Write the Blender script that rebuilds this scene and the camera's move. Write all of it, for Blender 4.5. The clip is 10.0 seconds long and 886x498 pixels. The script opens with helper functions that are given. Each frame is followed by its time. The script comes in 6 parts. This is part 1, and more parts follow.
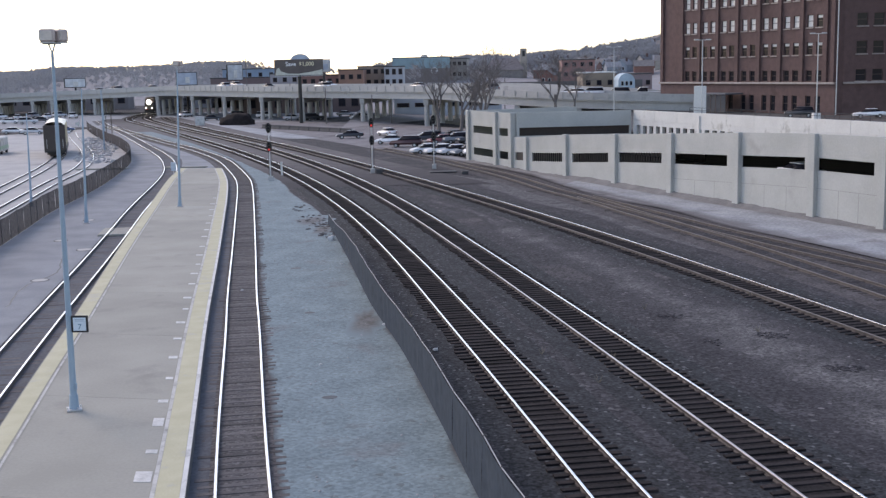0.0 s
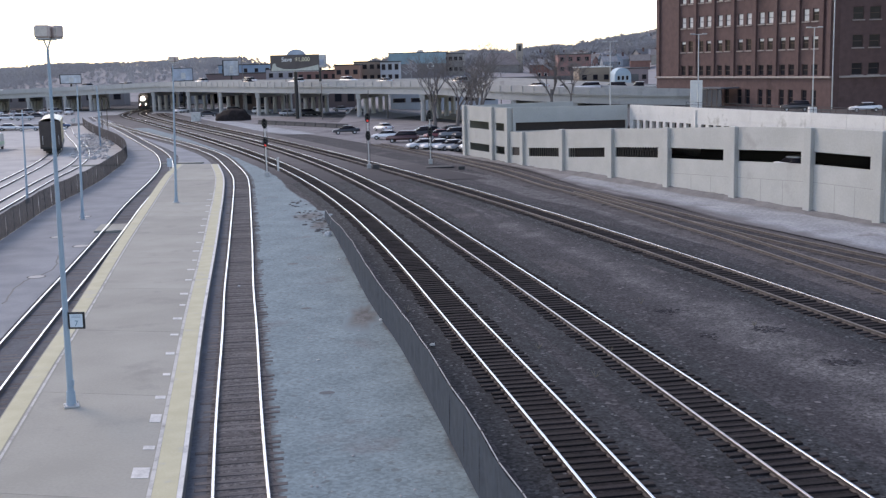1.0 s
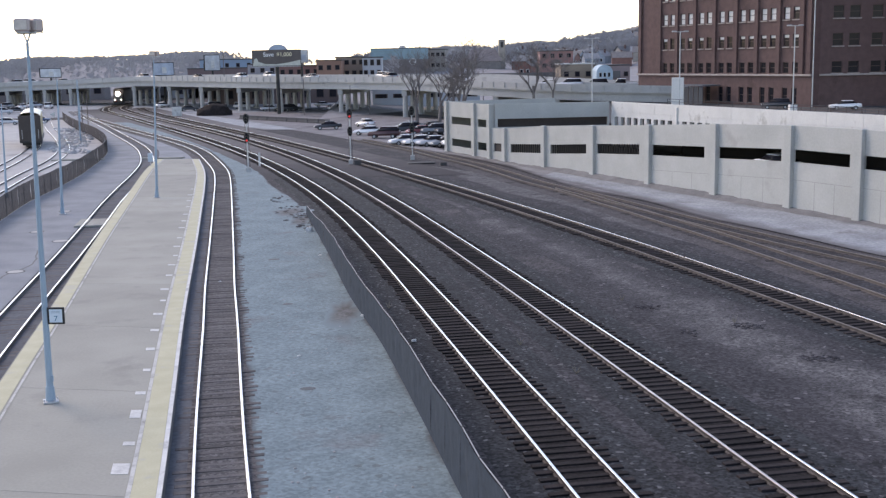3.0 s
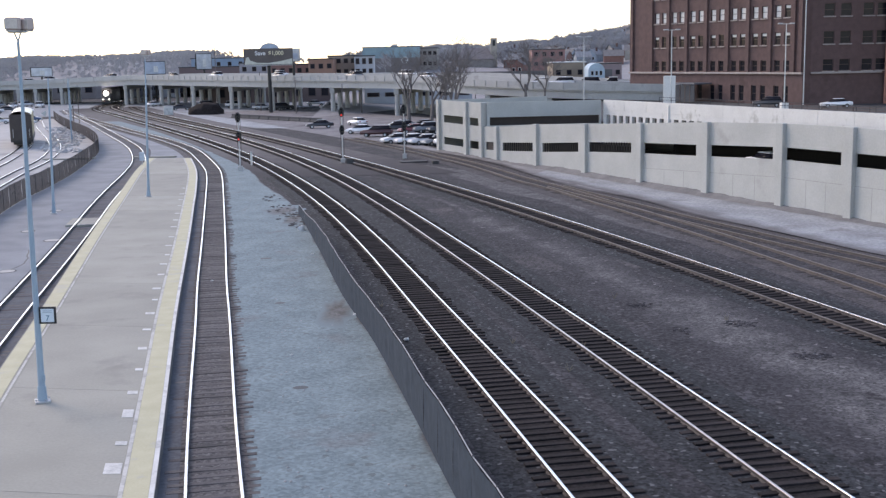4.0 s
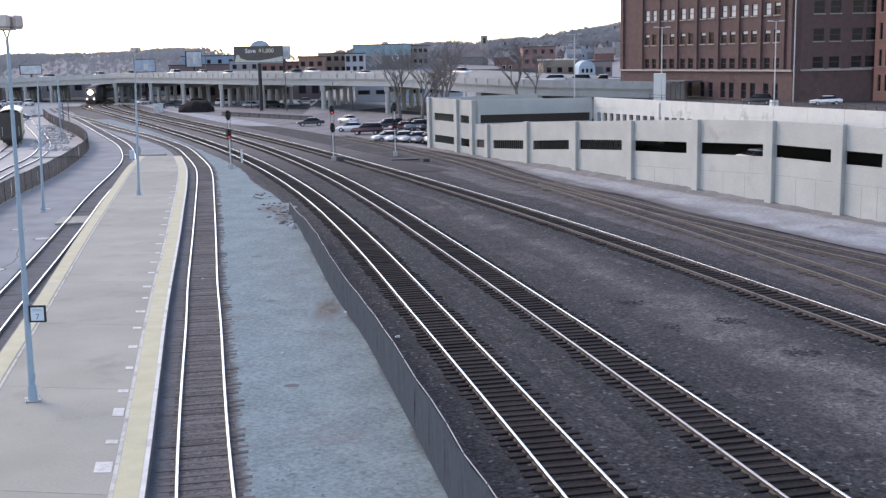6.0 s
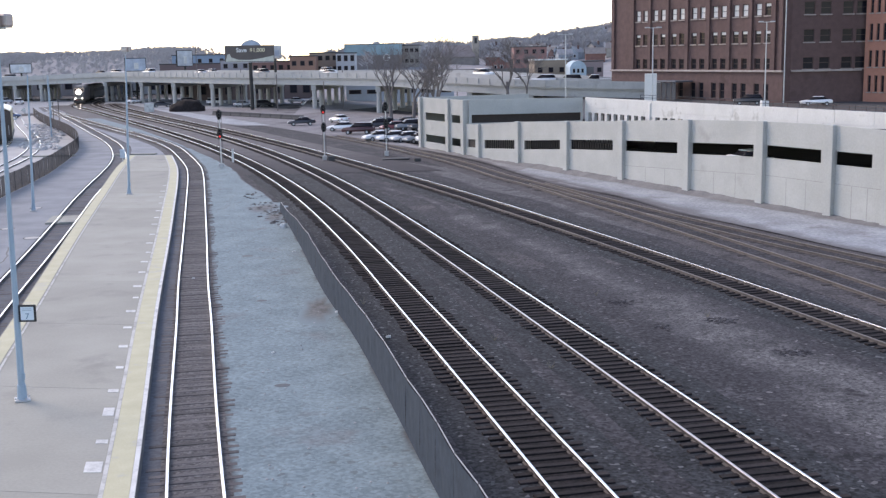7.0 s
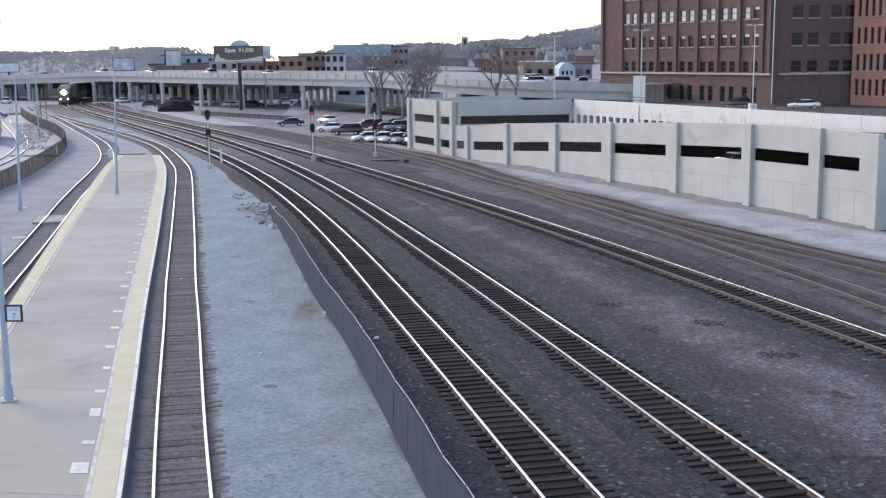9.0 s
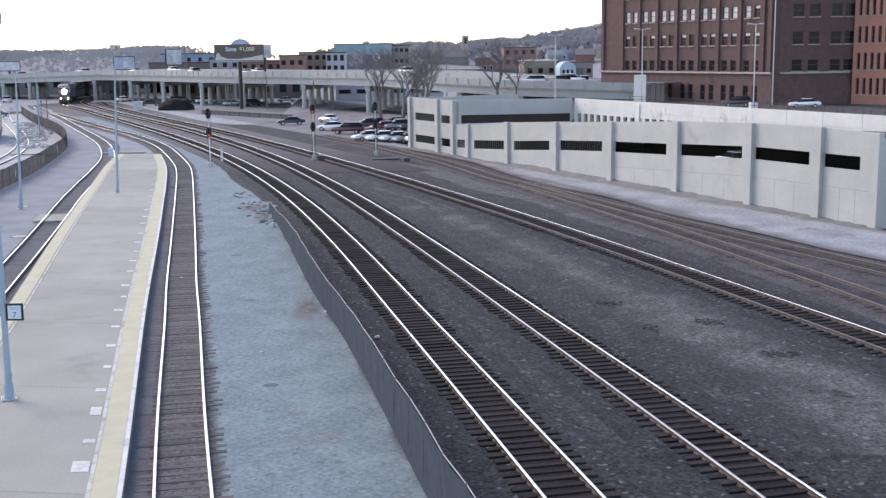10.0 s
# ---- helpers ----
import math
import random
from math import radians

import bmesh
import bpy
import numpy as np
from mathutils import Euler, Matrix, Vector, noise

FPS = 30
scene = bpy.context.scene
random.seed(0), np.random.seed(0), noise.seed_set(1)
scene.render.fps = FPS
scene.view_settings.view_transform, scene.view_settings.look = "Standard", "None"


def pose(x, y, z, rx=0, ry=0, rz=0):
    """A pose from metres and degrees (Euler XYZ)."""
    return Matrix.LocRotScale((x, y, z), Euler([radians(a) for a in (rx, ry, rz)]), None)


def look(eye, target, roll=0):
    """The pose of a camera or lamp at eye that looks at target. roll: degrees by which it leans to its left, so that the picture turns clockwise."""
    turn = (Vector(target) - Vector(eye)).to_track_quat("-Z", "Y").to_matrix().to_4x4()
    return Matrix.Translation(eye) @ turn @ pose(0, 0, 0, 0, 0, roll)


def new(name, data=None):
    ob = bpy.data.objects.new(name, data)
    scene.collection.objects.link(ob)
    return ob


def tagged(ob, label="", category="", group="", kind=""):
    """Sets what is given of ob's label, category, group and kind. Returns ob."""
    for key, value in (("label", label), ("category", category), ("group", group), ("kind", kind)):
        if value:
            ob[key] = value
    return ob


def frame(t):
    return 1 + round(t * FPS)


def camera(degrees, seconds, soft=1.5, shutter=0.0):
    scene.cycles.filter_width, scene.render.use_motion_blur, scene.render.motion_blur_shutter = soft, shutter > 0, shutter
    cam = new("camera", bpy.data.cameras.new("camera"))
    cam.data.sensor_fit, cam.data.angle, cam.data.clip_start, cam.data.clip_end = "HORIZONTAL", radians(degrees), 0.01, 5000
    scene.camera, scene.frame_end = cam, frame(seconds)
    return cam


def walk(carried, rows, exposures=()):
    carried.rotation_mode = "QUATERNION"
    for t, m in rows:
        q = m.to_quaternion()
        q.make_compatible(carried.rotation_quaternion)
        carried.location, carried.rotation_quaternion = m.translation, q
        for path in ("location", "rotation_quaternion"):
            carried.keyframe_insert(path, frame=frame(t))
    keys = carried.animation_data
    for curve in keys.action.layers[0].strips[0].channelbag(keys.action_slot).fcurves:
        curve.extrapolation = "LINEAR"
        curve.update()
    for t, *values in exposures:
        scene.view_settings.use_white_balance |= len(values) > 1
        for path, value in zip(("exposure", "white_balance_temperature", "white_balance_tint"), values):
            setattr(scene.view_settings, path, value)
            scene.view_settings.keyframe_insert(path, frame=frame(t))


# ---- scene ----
cam = camera(42.8, 10.0, soft=1.35)
EYE = (0.0, 0.0, 11.5)
# seconds, turn to the right, tilt down, lean
TURNS = [
    (0.0, 0.000, 9.118, -1.300), (0.5, 0.017, 9.291, -1.419), (1.0, 0.161, 9.365, -1.465), (1.5, 0.384, 9.435, -1.244),
    (2.0, 0.528, 9.530, -1.184), (2.5, 0.810, 9.564, -1.106), (4.0, 1.490, 9.669, -1.202), (4.5, 1.578, 9.729, -1.102),
    (5.0, 1.575, 9.770, -1.112), (5.5, 1.732, 9.784, -1.204), (7.0, 2.413, 9.818, -1.083), (7.5, 2.671, 9.789, -1.054),
    (8.0, 2.872, 9.798, -1.021), (8.5, 2.937, 9.791, -0.941), (9.0, 3.009, 9.763, -0.766), (9.5, 3.016, 9.793, -0.800),
    (10.0, 2.977, 9.819, -0.755)]


def aim(yaw, tilt, lean):
    y, p = radians(yaw), radians(tilt)
    way = Vector((math.sin(y) * math.cos(p), math.cos(y) * math.cos(p), -math.sin(p)))
    return look(EYE, Vector(EYE) + way * 100, lean)


walk(cam, [(t, aim(a, b, c)) for t, a, b, c in TURNS],
     [(t, e + 0.36 + 0.004 * t, 7800, 18.0) for t, e in ((0.0, 0.8), (1.0, 0.85), (2.5, 0.92), (4.5, 1.02), (5.5, 1.08), (7.5, 1.15), (10.0, 1.18))])

# ---- light ----
SUN_AZ, SUN_EL = radians(-48), radians(38)      # azimuth from +y towards +x
world = bpy.data.worlds.new("sky")
scene.world = world
world.use_nodes = True
wn, wl = world.node_tree.nodes, world.node_tree.links
sky = wn.new("ShaderNodeTexSky")
sky.sky_type, sky.sun_disc = "NISHITA", False
sky.sun_elevation, sky.sun_rotation = SUN_EL, SUN_AZ
sky.air_density, sky.dust_density, sky.ozone_density = 0.8, 0.6, 1.2
wl.new(sky.outputs[0], wn["Background"].inputs[0])
wn["Background"].inputs[1].default_value = 0.15
sun = new("sun", bpy.data.lights.new("sun", "SUN"))
sun.data.energy, sun.data.angle, sun.data.color = 0.6, radians(25), (1.0, 0.93, 0.86)
sun_way = Vector((math.sin(SUN_AZ) * math.cos(SUN_EL), math.cos(SUN_AZ) * math.cos(SUN_EL), math.sin(SUN_EL)))
sun.matrix_world = look(sun_way * 50, (0, 0, 0))


# ---- materials ----
def mat(name, a, b=None, scale=2.0, rough=0.8, metal=0.0, bump=0.3, fine=30.0, rand=0.0, spec=0.5, stain=None, stain_scale=0.15, stain_at=0.55, weight=0.6, chips=None, edge=None, specks=None):
    """A surface of two colours mixed by noise at two scales, with relief, and stains of a third colour."""
    m = bpy.data.materials.new(name)
    m.use_nodes = True
    n, l = m.node_tree.nodes, m.node_tree.links
    p = n["Principled BSDF"]
    b = b or tuple(c * 0.75 for c in a)
    tc = n.new("ShaderNodeTexCoord")
    big, small = n.new("ShaderNodeTexNoise"), n.new("ShaderNodeTexNoise")
    for node, s, d in ((big, scale, 6.0), (small, fine, 3.0)):
        node.inputs["Scale"].default_value, node.inputs["Detail"].default_value = s, d
        l.new(tc.outputs["Object"], node.inputs["Vector"])
    add = n.new("ShaderNodeMath")
    add.operation = "MULTIPLY_ADD"
    add.inputs[1].default_value = weight
    l.new(small.outputs["Fac"], add.inputs[0])
    l.new(big.outputs["Fac"], add.inputs[2])
    ramp = n.new("ShaderNodeMapRange")
    ramp.inputs["From Min"].default_value, ramp.inputs["From Max"].default_value = 0.5 + 0.5 * weight - 0.2 * max(1, weight), 0.5 + 0.5 * weight + 0.2 * max(1, weight)
    l.new(add.outputs[0], ramp.inputs["Value"])
    mix = n.new("ShaderNodeMix")
    mix.data_type = "RGBA"
    mix.inputs["A"].default_value, mix.inputs["B"].default_value = (*a, 1), (*b, 1)
    l.new(ramp.outputs["Result"], mix.inputs["Factor"])
    out = mix.outputs["Result"]
    if stain:
        sn = n.new("ShaderNodeTexNoise")
        sn.inputs["Scale"].default_value, sn.inputs["Detail"].default_value = stain_scale, 7.0
        sn.inputs["Roughness"].default_value = 0.65
        l.new(tc.outputs["Object"], sn.inputs["Vector"])
        sr = n.new("ShaderNodeMapRange")
        sr.inputs["From Min"].default_value, sr.inputs["From Max"].default_value = stain_at, stain_at + 0.13
        l.new(sn.outputs["Fac"], sr.inputs["Value"])
        sm = n.new("ShaderNodeMix")
        sm.data_type = "RGBA"
        sm.inputs["B"].default_value = (*stain, 1)
        l.new(sr.outputs["Result"], sm.inputs["Factor"])
        l.new(out, sm.inputs["A"])
        out = sm.outputs["Result"]
    if edge:                                      # towards its sides the strip turns into another soil: colour, from, to, unevenness
        at = n.new("ShaderNodeAttribute")
        at.attribute_name = "inward"
        en = n.new("ShaderNodeTexNoise")
        en.inputs["Scale"].default_value, en.inputs["Detail"].default_value = 0.35, 6.0
        l.new(tc.outputs["Object"], en.inputs["Vector"])
        ea = n.new("ShaderNodeMath")
        ea.operation = "MULTIPLY_ADD"
        ea.inputs[1].default_value = edge[3]
        l.new(en.outputs["Fac"], ea.inputs[0])
        l.new(at.outputs["Fac"], ea.inputs[2])
        er = n.new("ShaderNodeMapRange")
        er.inputs["From Min"].default_value, er.inputs["From Max"].default_value = edge[1] + edge[3] * 0.5, edge[2] + edge[3] * 0.5
        er.interpolation_type = "SMOOTHSTEP"
        l.new(ea.outputs[0], er.inputs["Value"])
        em = n.new("ShaderNodeMix")
        em.data_type = "RGBA"
        em.inputs["A"].default_value = (*edge[0], 1)
        l.new(er.outputs["Result"], em.inputs["Factor"])
        l.new(out, em.inputs["B"])
        out = em.outputs["Result"]
    if chips:
        vo = n.new("ShaderNodeTexVoronoi")
        vo.inputs["Scale"].default_value = chips[0]
        l.new(tc.outputs["Object"], vo.inputs["Vector"])
        sep = n.new("ShaderNodeSeparateColor")
        l.new(vo.outputs["Color"], sep.inputs["Color"])
        cr = n.new("ShaderNodeMapRange")
        cr.inputs["To Min"].default_value, cr.inputs["To Max"].default_value = chips[1], chips[2]
        l.new(sep.outputs["Red"], cr.inputs["Value"])
        ch = n.new("ShaderNodeHueSaturation")
        l.new(cr.outputs["Result"], ch.inputs["Value"])
        l.new(out, ch.inputs["Color"])
        out = ch.outputs["Color"]
    if specks:                                    # single paler stones: size, share left dark, colour
        sv = n.new("ShaderNodeTexVoronoi")
        sv.inputs["Scale"].default_value = specks[0]
        l.new(tc.outputs["Object"], sv.inputs["Vector"])
        sc = n.new("ShaderNodeSeparateColor")
        l.new(sv.outputs["Color"], sc.inputs["Color"])
        st = n.new("ShaderNodeMapRange")
        st.inputs["From Min"].default_value, st.inputs["From Max"].default_value = specks[1], specks[1] + 0.03
        l.new(sc.outputs["Green"], st.inputs["Value"])
        sx = n.new("ShaderNodeMix")
        sx.data_type = "RGBA"
        sx.inputs["B"].default_value = (*specks[2], 1)
        l.new(st.outputs["Result"], sx.inputs["Factor"])
        l.new(out, sx.inputs["A"])
        out = sx.outputs["Result"]
    if rand:
        info = n.new("ShaderNodeObjectInfo")
        rr = n.new("ShaderNodeMapRange")
        rr.inputs["To Min"].default_value, rr.inputs["To Max"].default_value = 1 - rand, 1 + rand
        l.new(info.outputs["Random"], rr.inputs["Value"])
        hs = n.new("ShaderNodeHueSaturation")
        l.new(rr.outputs["Result"], hs.inputs["Value"])
        l.new(out, hs.inputs["Color"])
        out = hs.outputs["Color"]
    l.new(out, p.inputs["Base Color"])
    p.inputs["Roughness"].default_value, p.inputs["Metallic"].default_value = rough, metal
    p.inputs["Specular IOR Level"].default_value = spec
    if bump:
        bp = n.new("ShaderNodeBump")
        bp.inputs["Strength"].default_value, bp.inputs["Distance"].default_value = bump, 0.03
        l.new(small.outputs["Fac"], bp.inputs["Height"])
        l.new(bp.outputs["Normal"], p.inputs["Normal"])
    return m


def glow(name, colour, strength):
    m = bpy.data.materials.new(name)
    m.use_nodes = True
    p = m.node_tree.nodes["Principled BSDF"]
    p.inputs["Base Color"].default_value = (*colour, 1)
    p.inputs["Emission Color"].default_value = (*colour, 1)
    p.inputs["Emission Strength"].default_value = strength
    return m


def screen(name, colour, cover):
    """Open-weave mesh that lets part of the light through."""
    m = mat(name, colour, scale=3, rough=0.95, bump=0, spec=0.08)
    n, l = m.node_tree.nodes, m.node_tree.links
    mix, clear = n.new("ShaderNodeMixShader"), n.new("ShaderNodeBsdfTransparent")
    mix.inputs[0].default_value = cover
    l.new(clear.outputs[0], mix.inputs[1])
    l.new(n["Principled BSDF"].outputs[0], mix.inputs[2])
    l.new(mix.outputs[0], n["Material Output"].inputs["Surface"])
    return m


M_GROUND = mat("dark_ground", (0.0200, 0.0190, 0.0220), (0.0450, 0.0425, 0.0475), 0.5, 0.95, bump=0.9, fine=5, weight=1.3, stain=(0.072, 0.065, 0.066), stain_scale=0.09, stain_at=0.56, chips=(9, 0.4, 1.8), spec=0.3, specks=(6, 0.965, (0.11, 0.105, 0.108)))
M_BALLAST = mat("ballast", (0.0126, 0.0136, 0.0158), (0.0295, 0.0318, 0.0354), 0.8, 0.95, bump=0.9, fine=6, weight=1.2, chips=(10, 0.35, 1.9), spec=0.3, specks=(8, 0.955, (0.115, 0.115, 0.122)))
M_CRIB = mat("oily_dark_ballast", (0.0092, 0.0076, 0.0080), (0.0205, 0.0172, 0.0177), 1.0, 0.95, bump=0.8, fine=8, weight=1.2, chips=(12, 0.5, 1.6), spec=0.2)
M_OLDBED = mat("brown_earthy_ballast", (0.046, 0.0415, 0.0435), (0.086, 0.078, 0.080), 0.7, 0.95, bump=0.8, fine=6, weight=1.2, chips=(10, 0.6, 1.5), stain=(0.035, 0.031, 0.033), stain_scale=0.3, stain_at=0.55, spec=0.3)
M_SIDING = mat("fouled_ballast", (0.050, 0.047, 0.050), (0.100, 0.094, 0.095), 0.9, 0.95, bump=0.9, fine=7, weight=1.3, chips=(12, 0.5, 1.6))
M_DUST = mat("dusty_dirt", (0.056, 0.054, 0.057), (0.107, 0.103, 0.105), 0.45, 0.95, bump=0.8, fine=3, weight=0.9, stain=(0.026, 0.023, 0.026), stain_scale=0.34, stain_at=0.56, chips=(11, 0.5, 1.7), edge=((0.0340, 0.0318, 0.0362), 0.0, 2.4, 4.0), spec=0.3, specks=(6, 0.97, (0.17, 0.16, 0.165)))
M_GRAVEL = mat("blue_grey_gravel", (0.136, 0.186, 0.204), (0.188, 0.250, 0.268), 0.5, 0.95, bump=0.6, fine=5, weight=0.9, stain=(0.145, 0.158, 0.168), stain_scale=0.20, stain_at=0.585, chips=(10, 0.80, 1.18), edge=((0.070, 0.070, 0.074), -0.1, 0.32, 1.3), specks=(5, 0.982, (0.085, 0.088, 0.09)))
M_FINES = mat("blue_grey_fines", (0.066, 0.072, 0.086), (0.104, 0.113, 0.130), 0.6, 0.95, bump=0.6, fine=6, weight=0.9, stain=(0.075, 0.070, 0.072), stain_scale=0.5, stain_at=0.56)
# paler with distance: haze over the far tracks is put into this colour
M_FAR_BALLAST = mat("hazed_far_ballast", (0.085, 0.078, 0.080), (0.130, 0.120, 0.122), 0.4, 0.95, bump=0.6, fine=3, weight=0.9, stain=(0.07, 0.064, 0.067), stain_scale=0.12, stain_at=0.56, edge=((0.037, 0.033, 0.037), 0.0, 45.0, 14.0), spec=0.35)
M_ASPHALT = mat("asphalt", (0.175, 0.190, 0.208), (0.258, 0.275, 0.295), 0.35, 0.9, bump=0.2, fine=12, stain=(0.14, 0.14, 0.15), stain_scale=0.08, stain_at=0.6)
# yard paving raised above the asphalt tone: glare haze is put into it
M_YARD = mat("hazed_yard_paving", (0.330, 0.328, 0.325), (0.415, 0.410, 0.402), 0.3, 0.9, bump=0.15, fine=8, stain=(0.20, 0.20, 0.205), stain_scale=0.1, stain_at=0.56)
M_LOT = mat("worn_lot_asphalt", (0.135, 0.128, 0.136), (0.205, 0.196, 0.203), 0.3, 0.92, bump=0.3, fine=6, weight=1.0, stain=(0.07, 0.066, 0.07), stain_scale=0.12, stain_at=0.55)
M_ROAD = mat("dusty_road", (0.215, 0.230, 0.246), (0.335, 0.352, 0.370), 0.3, 0.95, bump=0.4, fine=5, weight=0.8, stain=(0.17, 0.165, 0.170), stain_scale=0.2, stain_at=0.57, chips=(6, 0.88, 1.12), edge=((0.125, 0.120, 0.124), 0.0, 2.0, 2.2))
M_SLAB = mat("platform_concrete", (0.262, 0.258, 0.224), (0.322, 0.317, 0.278), 0.3, 0.85, bump=0.15, fine=10, rand=0.09, weight=0.5, stain=(0.232, 0.228, 0.202), stain_scale=0.32, stain_at=0.56)
M_EDGE = mat("dark_platform_face", (0.090, 0.090, 0.090), (0.150, 0.148, 0.145), 0.8, 0.9, bump=0.2, fine=12)
M_FADED = mat("faded_line_paint", (0.42, 0.415, 0.39), (0.54, 0.535, 0.51), 0.9, 0.85, bump=0.15, fine=14, weight=0.9, stain=(0.29, 0.282, 0.262), stain_scale=1.1, stain_at=0.5)
M_YELLOW = mat("worn_yellow_paint", (0.44, 0.415, 0.275), (0.51, 0.485, 0.335), 1.2, 0.8, bump=0.2, fine=20, stain=(0.42, 0.41, 0.34), stain_scale=0.8, stain_at=0.56)
M_WHITE = mat("worn_white_paint", (0.64, 0.64, 0.62), (0.51, 0.51, 0.49), 1.5, 0.7, bump=0.1, fine=20, stain=(0.38, 0.38, 0.37), stain_scale=1.6, stain_at=0.53)
M_STEEL = mat("polished_rail_steel", (0.95, 0.90, 0.85), (0.86, 0.81, 0.76), 1.0, 0.27, metal=1.0, bump=0)
M_WORNRAIL = mat("half_polished_rail_head", (0.60, 0.55, 0.51), (0.48, 0.435, 0.40), 0.8, 0.36, metal=0.95, bump=0)
M_RUST = mat("rusty_rail_side", (0.075, 0.064, 0.060), (0.115, 0.097, 0.088), 3.0, 0.85, bump=0.2, fine=40)
M_OLDRAIL = mat("dull_rail_head", (0.185, 0.162, 0.150), (0.130, 0.113, 0.104), 1.0, 0.6, metal=0.3, bump=0)
M_TIE = mat("dark_wooden_tie", (0.0165, 0.0130, 0.0133), (0.0330, 0.0260, 0.0256), 2.5, 0.92, bump=0.5, fine=25, rand=0.45, spec=0.25)
M_TIE_GREY = mat("weathered_grey_tie", (0.070, 0.065, 0.066), (0.118, 0.109, 0.109), 2.5, 0.95, bump=0.5, fine=25, rand=0.4)
M_GARAGE = mat("painted_garage_concrete", (0.385, 0.388, 0.368), (0.458, 0.460, 0.438), 0.4, 0.85, bump=0.12, fine=8, stain=(0.36, 0.35, 0.335), stain_scale=0.35, stain_at=0.6)
M_PARAPET = mat("pale_stained_concrete", (0.60, 0.59, 0.565), (0.70, 0.69, 0.66), 0.5, 0.85, bump=0.12, fine=8, stain=(0.40, 0.385, 0.35), stain_scale=0.5, stain_at=0.57)
M_CONC = mat("bridge_concrete", (0.39, 0.385, 0.372), (0.465, 0.457, 0.44), 0.3, 0.9, bump=0.15, fine=5, stain=(0.30, 0.293, 0.282), stain_scale=0.3, stain_at=0.56)
M_JOINT = mat("grey_joint_sealant", (0.24, 0.235, 0.225), (0.32, 0.312, 0.30), 1.0, 0.9)
# inner concretes are toned down: the garage's interior shade is put into their colour
M_INNER_SHADE = mat("shade_dark_inner_concrete", (0.030, 0.029, 0.031), None, 0.4, 0.9, bump=0.1)
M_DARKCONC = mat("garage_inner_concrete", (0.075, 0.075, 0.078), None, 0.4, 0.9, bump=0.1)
M_BRICK = mat("dark_red_brick", (0.104, 0.064, 0.060), (0.140, 0.086, 0.080), 1.2, 0.9, bump=0.3, fine=12, stain=(0.075, 0.045, 0.042), stain_scale=0.2, stain_at=0.57)
# orange-red brick brightened, with warm sunlight put into the colour
M_ORANGE = mat("orange_red_brick", (0.40, 0.185, 0.135), (0.46, 0.215, 0.155), 1.2, 0.9, bump=0.3, fine=12)
M_STONE = mat("pale_stone_trim", (0.42, 0.36, 0.33), None, 1.5, 0.85)
M_FRAME = mat("dark_window_frame", (0.09, 0.06, 0.055), None, 2, 0.6)
M_GLASS = mat("window_glass", (0.024, 0.023, 0.029), (0.018, 0.017, 0.022), 0.8, 0.12, bump=0, spec=0.1)
# cream pane colour stands in for bright sky mirrored in the glass
M_SKY_GLINT = mat("painted_sky_glint", (0.74, 0.72, 0.68), (0.66, 0.64, 0.60), 3.0, 0.8, bump=0)
M_POLE = mat("blue_grey_painted_steel", (0.25, 0.34, 0.42), (0.30, 0.39, 0.46), 2.0, 0.5, bump=0.05)
M_GALV = mat("galvanised_steel", (0.42, 0.43, 0.44), (0.50, 0.51, 0.52), 3.0, 0.45, metal=0.5, bump=0.05)
M_LAMP = mat("bronze_lamp_housing", (0.42, 0.33, 0.31), (0.50, 0.41, 0.38), 2.0, 0.5, bump=0.05)
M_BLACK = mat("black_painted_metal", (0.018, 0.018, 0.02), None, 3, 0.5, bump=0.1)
M_FABRIC = screen("dark_fence_fabric", (0.056, 0.070, 0.088), 0.985)
M_FENCE = screen("dark_fence_mesh", (0.050, 0.043, 0.044), 0.86)
M_WIRE = mat("pale_top_wire", (0.33, 0.34, 0.36), None, 3, 0.5, bump=0)
# hillside tone is raised, with distance haze put into the colour
M_HILL = mat("winter_hillside", (0.235, 0.227, 0.233), (0.295, 0.286, 0.291), 0.05, 0.95, bump=0.0, fine=0.25, stain=(0.17, 0.164, 0.168), stain_scale=0.05, stain_at=0.52)
M_DIRT_PATCH = mat("thin_brown_earth", (0.085, 0.084, 0.084), (0.15, 0.155, 0.158), 1.2, 0.95, bump=0.5, fine=6, weight=1.0, edge=((0.162, 0.216, 0.236), 0.0, 0.75, 0.5))
M_BARK = mat("grey_brown_bark", (0.135, 0.118, 0.113), (0.19, 0.17, 0.162), 3, 0.9, bump=0.4)
M_RED = glow("red_signal_lens", (0.80, 0.05, 0.05), 0.3)
M_HEAD = glow("headlight_glass", (1.0, 0.97, 0.90), 18.0)


# ---- building helpers ----
def thing(name, label, category, group="", kind="", at=(0, 0, 0), rz=0.0):
    ob = new(name)
    ob.empty_display_size = 0.5
    ob.matrix_basis = pose(*at, 0, 0, rz)
    return tagged(ob, label, category, group, kind)


def part(name, bm, material, parent, label="", smooth=False):
    me = bpy.data.meshes.new(name)
    bm.to_mesh(me)
    bm.free()
    for m in (material if isinstance(material, (list, tuple)) else (material,)):
        me.materials.append(m)
    if smooth:
        me.polygons.foreach_set("use_smooth", [True] * len(me.polygons))
    ob = new(name, me)
    ob.parent = parent
    return tagged(ob, label)


def solo(name, bm, material, label, category, group="", kind="", smooth=False):
    return tagged(part(name, bm, material, None, "", smooth), label, category, group, kind)


def share(name, mesh, parent, m):
    ob = new(name, mesh)
    ob.parent = parent
    ob.matrix_basis = m
    return ob


